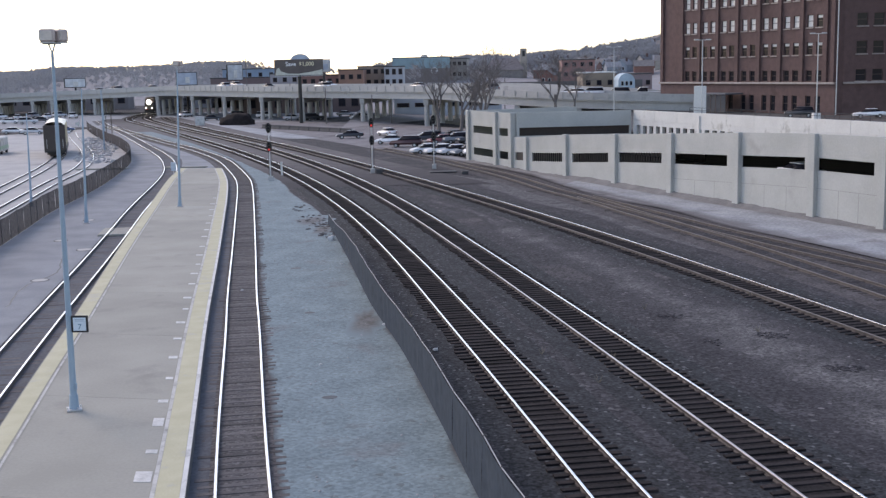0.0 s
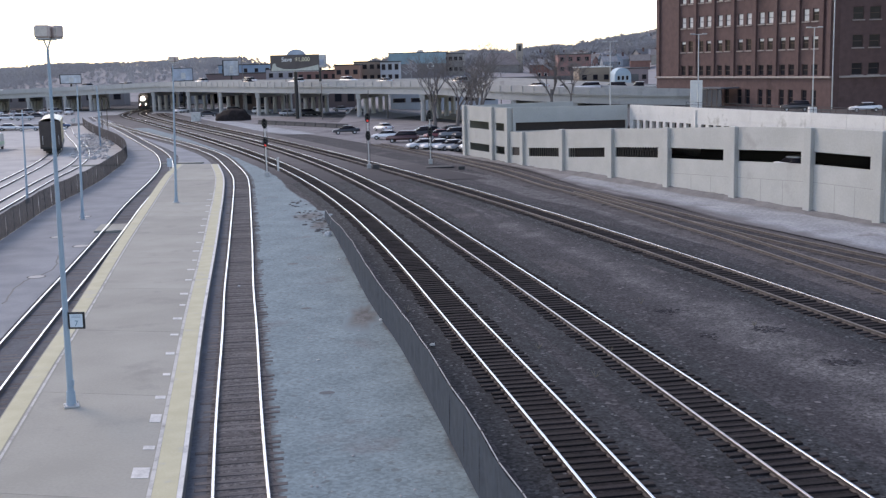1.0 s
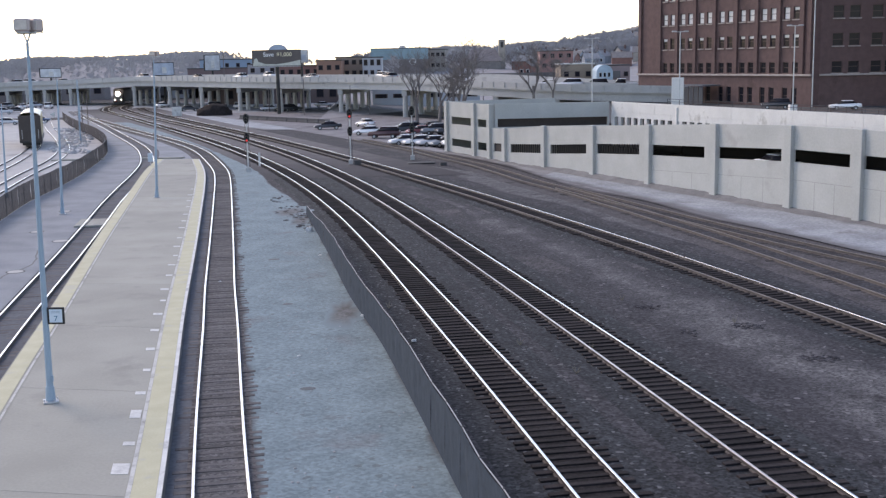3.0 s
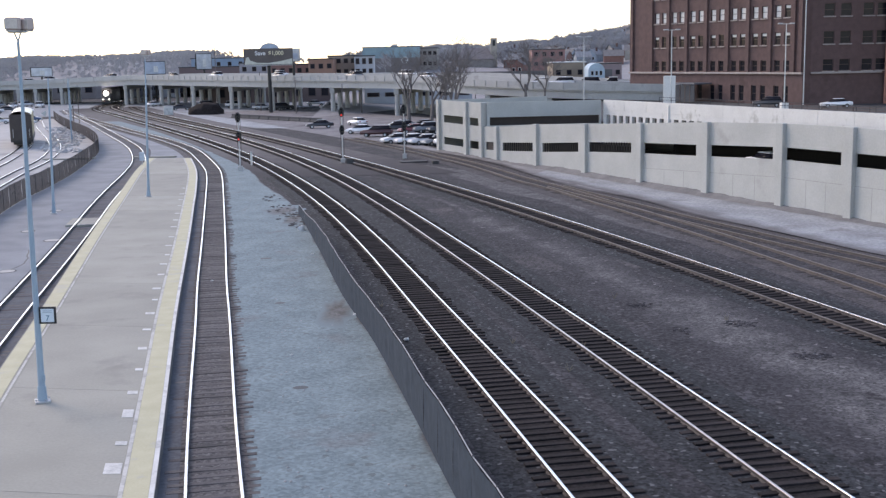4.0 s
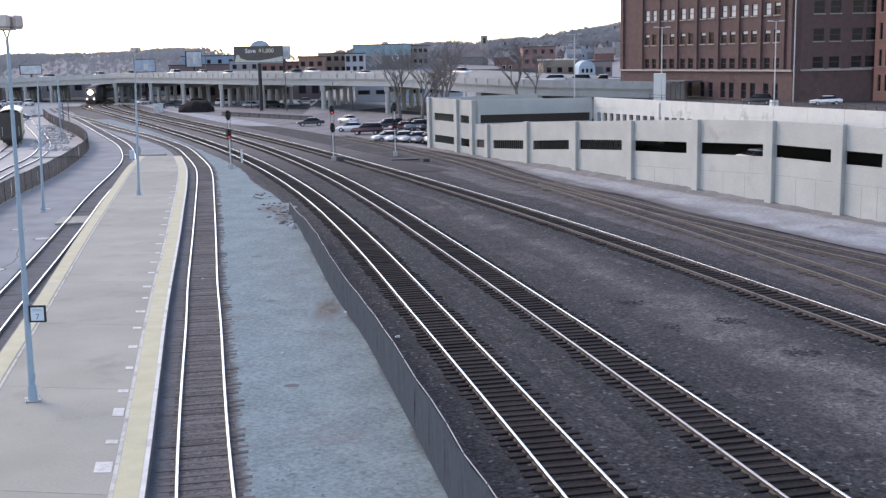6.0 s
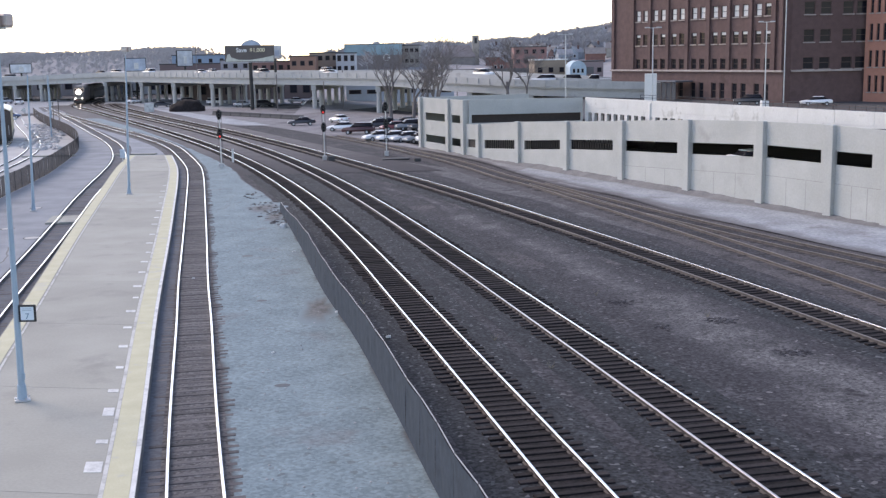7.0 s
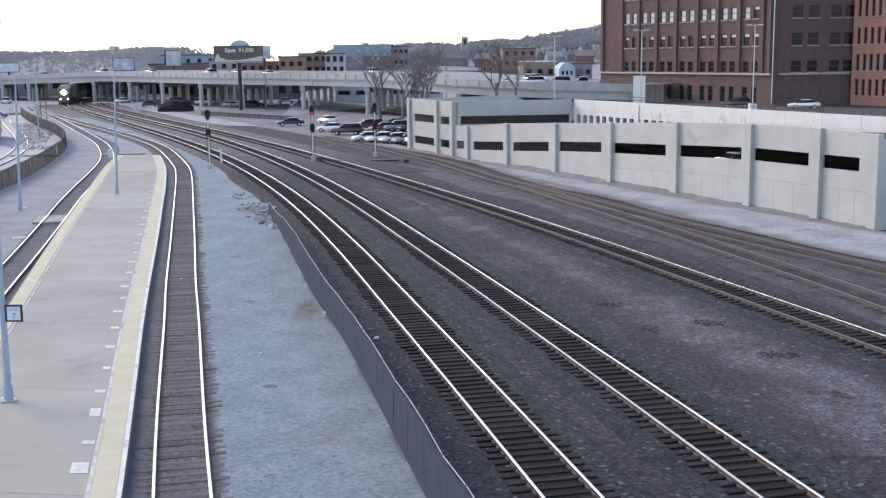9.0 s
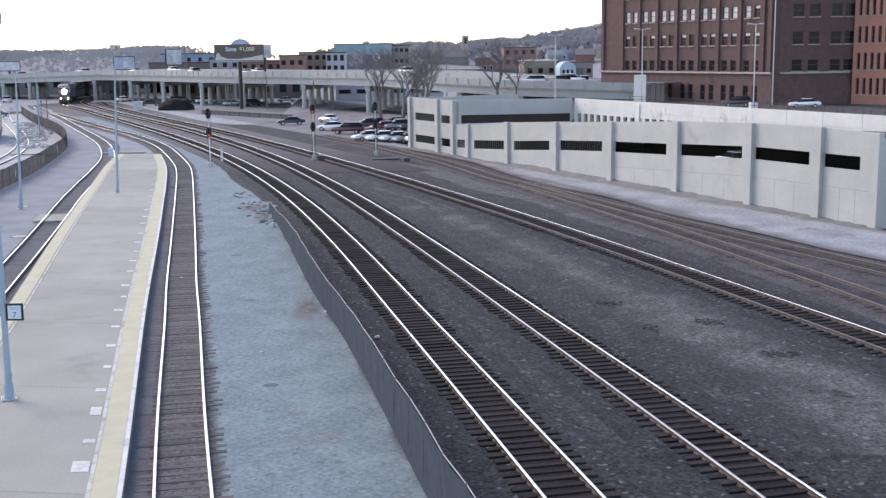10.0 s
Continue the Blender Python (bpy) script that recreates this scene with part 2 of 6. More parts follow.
def box(bm, c, s, rz=0.0, bevel=0.0, top=1.0):
    m = Matrix.Translation(c) @ Matrix.Rotation(radians(rz), 4, "Z") @ Matrix.Diagonal((*s, 1))
    made = bmesh.ops.create_cube(bm, size=1, matrix=m)
    if top != 1.0:
        zc = c[2]
        for v in made["verts"]:
            if v.co.z > zc:
                v.co.x, v.co.y = c[0] + (v.co.x - c[0]) * top, c[1] + (v.co.y - c[1]) * top
    if bevel:
        edges = list({e for v in made["verts"] for e in v.link_edges})
        bmesh.ops.bevel(bm, geom=edges, offset=bevel, segments=1, affect="EDGES")
    return bm


def rod(bm, a, b, r0, r1=None, n=10):
    a, b = Vector(a), Vector(b)
    r1 = r0 if r1 is None else r1
    q = (b - a).to_track_quat("Z", "Y").to_matrix().to_4x4()
    m = Matrix.Translation((a + b) / 2) @ q
    bmesh.ops.create_cone(bm, cap_ends=True, segments=n, radius1=r0, radius2=r1, depth=(b - a).length, matrix=m)
    return bm


def B():
    return bmesh.new()


def spline(points, step=2.0):
    """Smooth line through plan points, sampled about every step metres."""
    P = [Vector(p) for p in points]
    P = [P[0] * 2 - P[1]] + P + [P[-1] * 2 - P[-2]]
    out = []
    for i in range(1, len(P) - 2):
        a, b, c, d = P[i - 1:i + 3]
        k = max(1, int((c - b).length / step))
        for j in range(k):
            t = j / k
            out.append(0.5 * (2 * b + (c - a) * t + (2 * a - 5 * b + 4 * c - d) * t * t + (3 * b - a - 3 * c + d) * t ** 3))
    return out + [P[-2]]


def normals(line):
    out = []
    for i in range(len(line)):
        d = line[min(i + 1, len(line) - 1)] - line[max(i - 1, 0)]
        out.append(Vector((d.y, -d.x)).normalized())      # to the right of the way
    return out


def sweep(bm, line, profile, z=0.0, closed=True, mats=None):
    """Carries a profile of (sideways, up) along a plan line."""
    nn = normals(line)
    rings = [[bm.verts.new((p.x + n.x * s, p.y + n.y * s, (z(i) if callable(z) else z) + h)) for s, h in profile] for i, (p, n) in enumerate(zip(line, nn))]
    k = len(profile)
    for a, b in zip(rings, rings[1:]):
        for i in range(k if closed else k - 1):
            f = bm.faces.new((a[i], a[(i + 1) % k], b[(i + 1) % k], b[i]))
            if mats:
                f.material_index = mats[i]
    if closed:
        bm.faces.new(rings[0])
        bm.faces.new(list(reversed(rings[-1])))
    bmesh.ops.recalc_face_normals(bm, faces=bm.faces[:])
    return bm


def area(name, left, right, z, material, label, category, step=2.0):
    """A surfaced strip of ground between two plan lines, in rows."""
    bm = B()
    n = 60
    a, b = spline(left, step), spline(right, step)
    ia = [a[round(i * (len(a) - 1) / n)] for i in range(n + 1)]
    ib = [b[round(i * (len(b) - 1) / n)] for i in range(n + 1)]
    rows, C = [], 12
    lay = bm.verts.layers.float.new("inward")       # metres from the nearer side
    for p, q in zip(ia, ib):
        row = []
        for j in range(C + 1):
            v = bm.verts.new((*(p.lerp(q, j / C)), z))
            v[lay] = min(j, C - j) / C * (q - p).length
            row.append(v)
        rows.append(row)
    for r, s in zip(rows, rows[1:]):
        for j in range(C):
            bm.faces.new((r[j], r[j + 1], s[j + 1], s[j]))
    bmesh.ops.recalc_face_normals(bm, faces=bm.faces[:])
    if sum(f.normal.z for f in bm.faces) < 0:
        bmesh.ops.reverse_faces(bm, faces=bm.faces[:])
    return solo(name, bm, material, label, category, kind="structure")


GZ = -0.15           # level of the yard below the rail tops
K = 1.013            # plan points found at rail level, carried down to the yard


def g(*pts):
    return [(x * K, y * K) for x, y in pts]


# ---- ground ----
bm = B()
bmesh.ops.create_grid(bm, x_segments=2, y_segments=2, size=3000, matrix=Matrix.Translation((0, 0, GZ - 0.06)))
solo("ground", bm, M_GROUND, "dark grey ballast and dirt yard ground", "ground", kind="structure")

PLAT_R = [(-3.0, 5), (-5.3, 18), (-7.1, 29.0), (-8.8, 38.8), (-11.1, 52.0), (-14.5, 72.7), (-17.5, 90.5), (-19.6, 102.9), (-22.6, 119.3), (-26.4, 136.1)]
PLAT_L = [(-9.7, 8), (-12.3, 22), (-14.6, 35.2), (-15.95, 42.8), (-17.65, 52.7), (-21.4, 73.7), (-25.1, 95.5), (-29.6, 122.1), (-31.6, 137.4)]
TRACK_P = [(-0.9, 5), (-5.65, 29.6), (-9.05, 49.4), (-10.65, 58.6), (-12.75, 71.4), (-15.65, 88.9), (-17.5, 100), (-19.25, 110.4), (-21.0, 119.9), (-22.7, 127.3), (-24.95, 136.1), (-27.96, 147.2), (-31.0, 156.5), (-34.16, 164.7), (-38.48, 175.3), (-44.75, 189.2), (-51.1, 203.4), (-62.6, 230), (-76.5, 262)]
TRACK_L = [(-10.5, 5), (-15.3, 30), (-18.75, 50), (-21.9, 70), (-24.2, 84), (-26.05, 95), (-27.86, 106.8), (-29.67, 119.3), (-31.8, 132.1), (-34.25, 142.9), (-38.0, 156.4), (-42.57, 169.9), (-48.45, 186.1), (-57.3, 210.5), (-68.1, 239.7), (-79.0, 268.3), (-88.5, 295)]
TRACK_M1 = [(8.6, 5), (4.46, 30), (1.01, 50), (-2.54, 70), (-6.62, 90), (-11.51, 110), (-17.25, 130), (-23.8, 150), (-32.89, 175), (-42.6, 200), (-54.56, 230), (-66.54, 260), (-78.9, 290), (-84.1, 310), (-87.6, 335), (-88.4, 350), (-87.4, 368), (-82, 400), (-68, 440), (-45, 480)]
TRACK_M2 = [(14.6, 5), (10.0, 30), (6.16, 50), (2.18, 70), (-1.98, 90), (-6.72, 110), (-12.25, 130), (-18.6, 150), (-27.44, 175), (-37.25, 200), (-49.8, 230), (-62.2, 260), (-73.6, 290), (-79.8, 310), (-83.6, 335), (-83.2, 365), (-77.3, 398), (-64, 437), (-42, 476)]
TRACK_M3 = [(28.5, 5), (22.9, 30), (17.82, 50), (12.45, 70), (6.5, 90), (0.08, 110), (-6.75, 130), (-13.88, 150), (-23.42, 175), (-33.6, 200), (-46, 230), (-58, 260), (-68.5, 288), (-75, 310)]
TRACK_T4 = [(27.6, 18), (24.9, 38), (22.35, 53.9), (21.3, 59.2), (20.05, 65.6), (18.45, 73.3), (17.4, 77.6), (16.3, 82.7), (14.95, 88.1), (13.75, 93.5), (12.2, 99.7), (10.4, 105.8), (8.47, 114.4), (6.05, 124.0), (3.15, 132.9), (-0.9, 145.8), (-9, 167)]
TRACK_T5 = [(33, 37), (28.4, 51), (25.0, 60.8), (23.9, 63.7), (22.2, 68.5), (20.4, 73.9), (19.0, 78.3), (16.9, 85.2), (14.4, 93.6), (12.7, 99.6)]
TRACK_Y1 = [(-36, 65), (-42, 95), (-47.75, 127.4), (-51.6, 147.7), (-56.5, 168), (-65, 195)]
TRACK_Y2 = [(-28.5, 45), (-34.2, 72), (-39.97, 106.2), (-42.98, 124.5), (-45.24, 140.4), (-49.4, 158.3), (-56.7, 180.6), (-68.5, 212.5), (-78, 240), (-87, 264)]
FENCE_MID = [(4.5, 10), (2.1, 22), (0.9, 29.1), (0.0, 35), (-1.7, 45.5), (-3.5, 54.7), (-5.7, 68.3), (-7.8, 80.7), (-8.6, 85)]
FENCE_L = [(-25.0, 45), (-28.5, 62), (-30.4, 76.2), (-31.9, 86.0), (-33.6, 97.0), (-34.9, 111.0), (-36.7, 125.0), (-41.5, 151.5), (-49.9, 177.4), (-57.5, 196.0), (-68.1, 223.0), (-77.0, 247.5)]


def off(line, d):
    pts = [Vector(p) for p in line]
    return [tuple(p + n * d) for p, n in zip(pts, normals(pts))]


GRAVEL_R = [(5.0, 8), (2.3, 22), (0.9, 29.1), (0.0, 35), (-1.7, 45.5), (-3.5, 54.7), (-5.7, 68.3), (-7.8, 80.7), (-10.6, 94.5), (-13.9, 105.9), (-17.2, 120.1), (-24.0, 141), (-33.5, 168), (-45, 198), (-58, 229)]
area("gravel_strip", g(*off(TRACK_P, 1.0)[:-1]), g(*GRAVEL_R), GZ + 0.004, M_GRAVEL, "blue-grey gravel strip between the tracks", "gravel")
area("asphalt_lot", g(*off(TRACK_Y1, -60)), g(*off(FENCE_L, 0)), GZ - 0.02, M_YARD, "worn paving of the coach yard paled for glare haze", "asphalt")
area("asphalt_apron", g(*FENCE_L), g(*off(TRACK_L, -0.90)[:-1]), GZ, M_ASPHALT, "worn grey asphalt apron beside the track", "asphalt")
area("track_apron", g((-26, 137), (-31, 158), (-41, 182), (-52, 206), (-64, 232)), g((-31.5, 137), (-36, 156), (-46, 183), (-57, 211), (-66, 235)), GZ - 0.01, M_ASPHALT, "grey paved apron between two tracks", "asphalt")
area("dirt_lane", [(22.5, 74.5), (20.2, 80.7), (18.1, 90.0), (14.4, 99.0), (11.6, 111.2), (9.1, 123), (3.0, 140), (-6, 160)],
     [(28.8, 80.5), (25.0, 90.5), (20.8, 101), (16.8, 111), (9.9, 127), (4.1, 143.5), (0, 160)], GZ + 0.006,
     mat("packed_dirt_lane", (0.165, 0.162, 0.168), (0.245, 0.240, 0.246), 0.3, 0.95, bump=0.5, fine=5, weight=0.8, stain=(0.085, 0.078, 0.081), stain_scale=0.2, stain_at=0.56, edge=((0.075, 0.069, 0.072), 0.1, 1.0, 1.4)), "packed brown-grey dirt lane beside the garage", "road")
area("service_road", [(37, 38), (27.6, 60.2), (25.8, 64.6), (24.2, 69.8), (22.3, 75.3), (20.6, 82.1), (19.0, 87.9), (17.6, 92.6), (16.0, 97.7), (14.0, 104.0), (11.8, 110.5)],
     [(46, 42), (34.5, 65.6), (30.2, 76.2), (25.6, 87.6), (22.8, 94.5), (20.1, 101.2), (17.4, 107.8), (14.2, 115.4)], GZ + 0.012, M_ROAD, "dusty pale service road beside the garage", "road")
area("parking_lot", [(-3.5, 152), (-14, 178), (-24, 200), (-38, 226), (-54, 262)], [(14, 150), (13, 180), (8, 210), (-4, 235), (-22, 275)], GZ - 0.03, M_LOT, "worn dark grey parking lot", "parking lot")
area("gravel_pad", [(-27, 198), (-40, 222), (-56, 252), (-64, 266)], [(-20, 197), (-33, 228), (-47, 258), (-54, 270)], GZ - 0.02, M_ROAD, "pale gravel pad beside the main tracks", "gravel")


area("track_fill", off(TRACK_P, -2.6)[:11], off(TRACK_P, -0.95)[:11], GZ + 0.012, M_FINES, "blue-grey stone fines between the platform and the rail", "gravel")
area("far_ballast", [(-16, 114), (5, 114)], [(-91, 305), (-70, 305)], -0.165, M_FAR_BALLAST, "brown ballast paled for haze round the far main tracks", "gravel")
# paler sheet over the dark ground, painting in the haze under the viaduct
area("far_yard", [(-140, 262), (-125, 345)], [(-40, 262), (10, 345)], GZ - 0.055, M_ASPHALT, "grey ground under the viaduct paled for haze", "asphalt")


def ragged(line, lo, hi, seed, step=3.0):
    """A plan line moved sideways by an uneven amount between lo and hi."""
    pts = spline(line, step)
    return [tuple(p + n * (lo + (hi - lo) * (0.5 + 0.5 * max(-1, min(1, 1.7 * noise.noise((p.x * 0.11, p.y * 0.11, seed))))))) for p, n in zip(pts, normals(pts))]


area("dirt_strip", g(*ragged(TRACK_M2[1:8], 2.6, 4.6, 2)), g(*ragged(TRACK_M3[1:8], -3.6, -2.3, 5)), GZ - 0.055, M_DUST, "dusty brown-grey dirt between the tracks", "dirt", 1.0)
area("dirt_strip", g(*ragged(TRACK_M3[1:7], 2.4, 4.2, 7)), g(*ragged(TRACK_T4[1:13], -2.6, -1.6, 9)), GZ - 0.055, M_DUST, "dusty brown-grey dirt beside the rusty tracks", "dirt", 1.0)

# ---- tracks ----
def tie_mesh(name, material):
    bm = B()
    box(bm, (0, 0, 0), (2.6, 0.23, 0.17), bevel=0.015)
    me = bpy.data.meshes.new(name)
    bm.to_mesh(me)
    bm.free()
    me.materials.append(material)
    return me


TIE_DARK, TIE_GREY = tie_mesh("tie", M_TIE), tie_mesh("tie", M_TIE_GREY)
TIE_OLD = tie_mesh("tie", mat("half_buried_brown_tie", (0.030, 0.026, 0.026), (0.066, 0.057, 0.056), 2.5, 0.95, bump=0.5, fine=25, rand=0.4, spec=0.25))
RAIL = [(-0.07, -0.165), (0.07, -0.165), (0.07, -0.15), (0.012, -0.13), (0.012, -0.045), (0.041, -0.036), (0.041, -0.006), (0.034, 0.0), (-0.034, 0.0), (-0.041, -0.006), (-0.041, -0.036), (-0.012, -0.045), (-0.012, -0.13), (-0.07, -0.15)]
RAIL_MATS = [0, 0, 0, 0, 0, 1, 1, 1, 1, 1, 0, 0, 0, 0]


def track(points, label, heads, tie, near=110.0, bed=None, wide=(2.3, 2.3), bed_z=-0.185, spacing=0.53, tie_up=0.0, crib=None):
    t = thing("railway_track", label, "railway track", "railway tracks", "structure")
    line = spline(points, 1.5)
    if bed:
        bm = B()
        sweep(bm, line, [(-wide[0], GZ - 0.055), (0.55 - wide[0], bed_z), (wide[1] - 0.55, bed_z), (wide[1], GZ - 0.055)], closed=False)
        part("ballast_bed", bm, bed, t, "crushed stone ballast")
    if crib:
        bm = B()
        sweep(bm, line, [(-0.71, bed_z), (-0.62, bed_z + 0.012), (0.62, bed_z + 0.012), (0.71, bed_z)], closed=False)
        part("crib", bm, crib, t, "oil-darkened stone between the rails")
    for side, head in zip((-0.753, 0.753), heads if isinstance(heads, tuple) else (heads, heads)):
        bm = B()
        sweep(bm, line, [(side + s, h) for s, h in RAIL], mats=RAIL_MATS)
        part("rail", bm, (M_RUST, head), t, "steel rail with a worn bright head")
    rng = random.Random(len(points) * 7 + int(points[0][0] * 10))
    bm = B()
    walked, due, count = 0.0, 0.0, 0
    for a, b in zip(line, line[1:]):
        d = b - a
        while due < walked + d.length:
            p = a + d * ((due - walked) / d.length)
            turn = math.degrees(math.atan2(d.y, d.x)) - 90 + rng.uniform(-1.2, 1.2)
            zt = -0.235 + tie_up + rng.uniform(-0.012, 0.012)
            if p.y < near and count < 300:
                o = share("tie", tie, t, pose(p.x, p.y, zt, 0, rng.uniform(-0.6, 0.6), turn))
                o.matrix_basis = o.matrix_basis @ Matrix.Translation((rng.uniform(-0.10, 0.10), 0, 0))
                count += 1
            else:
                box(bm, (p.x, p.y, zt), (2.6, 0.23, 0.17), turn)
            due += spacing * rng.uniform(0.94, 1.06)
        walked += d.length
    if bm.verts:
        tagged(part("tie_row", bm, tie.materials[0], t), kind="stuff")
    else:
        bm.free()
    return t


track(TRACK_P, "siding with bright rails and grey weathered ties beside the platform", M_STEEL, TIE_GREY, bed=M_SIDING, wide=(2.4, 1.75), bed_z=-0.150, tie_up=0.012)
track(TRACK_L, "siding with bright rails and grey ties sunk in asphalt", M_STEEL, TIE_GREY, bed=M_FINES, wide=(1.75, 1.85), bed_z=-0.172, tie_up=-0.02)
track(TRACK_M1, "main track with bright rails on dark ties", M_STEEL, TIE_DARK, 140, bed=M_BALLAST, tie_up=0.02, crib=M_CRIB)
track(TRACK_M2, "main track with bright rails on dark ties curving away", (M_WORNRAIL, M_STEEL), TIE_DARK, 140, bed=M_BALLAST, tie_up=0.02, crib=M_CRIB)
track(TRACK_M3, "outer track with one bright rail on dark ties", (M_OLDRAIL, M_STEEL), TIE_DARK, 140, bed=M_BALLAST, tie_up=0.02, crib=M_CRIB)
track(TRACK_T4, "little used track with rusty rails", M_OLDRAIL, TIE_OLD, 100, bed=M_OLDBED, bed_z=-0.165, crib=M_GROUND)
track(TRACK_T5, "little used siding with rusty rails beside the road", M_OLDRAIL, TIE_OLD, 100, bed=M_OLDBED, bed_z=-0.172, crib=M_GROUND)
track(TRACK_Y1, "yard track with rails set in asphalt", M_STEEL, TIE_GREY, 60, tie_up=-0.06)
track(TRACK_Y2, "yard track with rails set in asphalt beside the fence", M_STEEL, TIE_GREY, 60, tie_up=-0.06)

# ---- platform ----
platform = thing("platform", "low concrete platform with yellow and white edge lines", "platform", kind="structure")
NP = 13
pr, pl = spline(PLAT_R, 1.0), spline(PLAT_L, 1.0)


def at_y(line, y):
    for a, b in zip(line, line[1:]):
        if a.y <= y <= b.y:
            return a.lerp(b, (y - a.y) / max(b.y - a.y, 1e-6))
    return line[0] if y < line[0].y else line[-1]


PZ = 0.2


def plat_strip(name, u0, w0, u1, w1, z0, z1, y0, y1, material, label="", slant=1.3):
    """A piece between two lines that run along the platform: u is the share of its width, w metres added."""
    bm = B()
    rows = []
    k = max(1, int((y1 - y0) / 2.5))
    for i in range(k + 1):
        y = y0 + (y1 - y0) * i / k
        a, b = at_y(pl, y + slant), at_y(pr, y)
        d = (b - a).normalized()
        p, q = a.lerp(b, u0) + d * w0, a.lerp(b, u1) + d * w1
        rows.append([bm.verts.new(v) for v in ((p.x, p.y, z1), (q.x, q.y, z1), (q.x, q.y, z0), (p.x, p.y, z0))])
    for r, s in zip(rows, rows[1:]):
        for j in range(4):
            bm.faces.new((r[j], r[(j + 1) % 4], s[(j + 1) % 4], s[j]))
    bm.faces.new(rows[0])
    bm.faces.new(list(reversed(rows[-1])))
    bmesh.ops.recalc_face_normals(bm, faces=bm.faces[:])
    return part(name, bm, material, platform, label)


plat_strip("edge_beam", 1, -1.05, 1, 0.0, GZ - 0.1, PZ, 9, 135.5, M_SLAB, "concrete platform edge")
plat_strip("edge_beam", 0, 0.0, 0, 1.0, GZ - 0.1, PZ, 9, 135.5, M_SLAB, "concrete platform edge")
ys = [9 + 126.5 * (i / NP) for i in range(NP + 1)]
for a, b in zip(ys, ys[1:]):
    plat_strip("slab", 0, 1.0, 1, -1.05, GZ - 0.1, PZ - 0.003, a + 0.011, b - 0.011, M_SLAB)
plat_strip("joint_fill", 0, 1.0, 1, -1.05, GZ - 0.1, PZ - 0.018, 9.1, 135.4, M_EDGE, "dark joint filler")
# side face, darker than the slab tops
plat_strip("edge_face", 1, 0.003, 1, 0.02, GZ - 0.1, PZ - 0.03, 9, 135.5, M_EDGE, "dark vertical face of the platform")
plat_strip("edge_line", 1, -0.16, 1, -0.01, PZ, PZ + 0.006, 9, 135, M_WHITE, "worn white edge line")
plat_strip("safety_line", 1, -0.88, 1, -0.17, PZ, PZ + 0.008, 9, 135, M_YELLOW, "worn yellow tactile strip")
plat_strip("inner_line", 1, -1.02, 1, -0.89, PZ, PZ + 0.007, 9, 135, M_FADED, "faded white line")
plat_strip("safety_line", 0, 0.05, 0, 0.76, PZ, PZ + 0.008, 9, 135, M_YELLOW, "worn yellow tactile strip")
plat_strip("inner_line", 0, 0.84, 0, 0.93, PZ, PZ + 0.007, 9, 135, M_FADED, "faded white line")

# ---- walls with openings ----
def wall_cells(bm, a, b, z0, z1, holes, thick):
    """A wall from a to b in plan, with rectangular openings (s0, s1, z0, z1) right through it; its back lies to the left of the way."""
    a, b = Vector(a), Vector(b)
    u = (b - a).normalized()
    n = Vector((-u.y, u.x))
    rz = math.degrees(math.atan2(u.y, u.x))
    length = (b - a).length
    zs = sorted({z0, z1, *(h[2] for h in holes), *(h[3] for h in holes)})
    for lo, hi in zip(zs, zs[1:]):
        if hi <= z0 or lo >= z1:
            continue
        cuts = sorted((h[0], h[1]) for h in holes if h[2] <= lo and h[3] >= hi)
        s = 0.0
        for c, d in cuts + [(length, length)]:
            if c - s > 0.01:
                m = a + u * ((s + c) / 2) + n * (thick / 2)
                box(bm, (m.x, m.y, (lo + hi) / 2), (c - s, thick, hi - lo), rz)
            s = d
    return bm


class Face:
    """A vertical face in plan: s metres along it, z up, d metres behind it."""
    def __init__(self, a, b):
        self.a, self.b = Vector(a), Vector(b)
        self.u = (self.b - self.a).normalized()
        self.n = Vector((-self.u.y, self.u.x))
        self.rz = math.degrees(math.atan2(self.u.y, self.u.x))

    def at(self, s, z=0.0, d=0.0):
        p = self.a + self.u * s + self.n * d
        return Vector((p.x, p.y, z))

    def prism(self, bm, poly, d0, d1):
        f = [bm.verts.new(self.at(s, z, d0)) for s, z in poly]
        k = [bm.verts.new(self.at(s, z, d1)) for s, z in poly]
        bm.faces.new(f)
        bm.faces.new(list(reversed(k)))
        for i in range(len(poly)):
            j = (i + 1) % len(poly)
            bm.faces.new((f[j], f[i], k[i], k[j]))
        bmesh.ops.recalc_face_normals(bm, faces=bm.faces[:])
        return bm

    def bar(self, bm, s0, s1, z0, z1, d0, d1, bevel=0.0):
        c = self.at((s0 + s1) / 2, (z0 + z1) / 2, (d0 + d1) / 2)
        return box(bm, c, (s1 - s0, abs(d1 - d0), z1 - z0), self.rz, bevel)


# ---- parking garage ----
garage = thing("parking_garage", "pale painted concrete parking garage with a sloping ramp", "garage")
GF = Face((3.6, 141.9), (30.6, 75.0))
COLS = [0.0, 8.1, 12.3, 16.2, 25.5, 35.4, 45.0, 54.6, 63.6, 70.7, 75.9]


def ramp_top(s):
    return float(np.interp(s, [16.2, 25.5, 35.5, 45, 54.6, 63.6, 70.7, 75.9], [3.6, 4.3, 4.8, 5.3, 5.8, 6.1, 6.17, 6.05]))


def slit(s):
    return float(np.interp(s, [12.3, 17.5, 24.5, 26.7, 34, 36, 43.3, 45.4, 52.9, 54.7, 62.3, 64, 74], [0.8, 1.0, 1.4, 1.5, 2.0, 2.15, 2.55, 2.65, 2.95, 3.05, 3.38, 3.45, 3.5]))


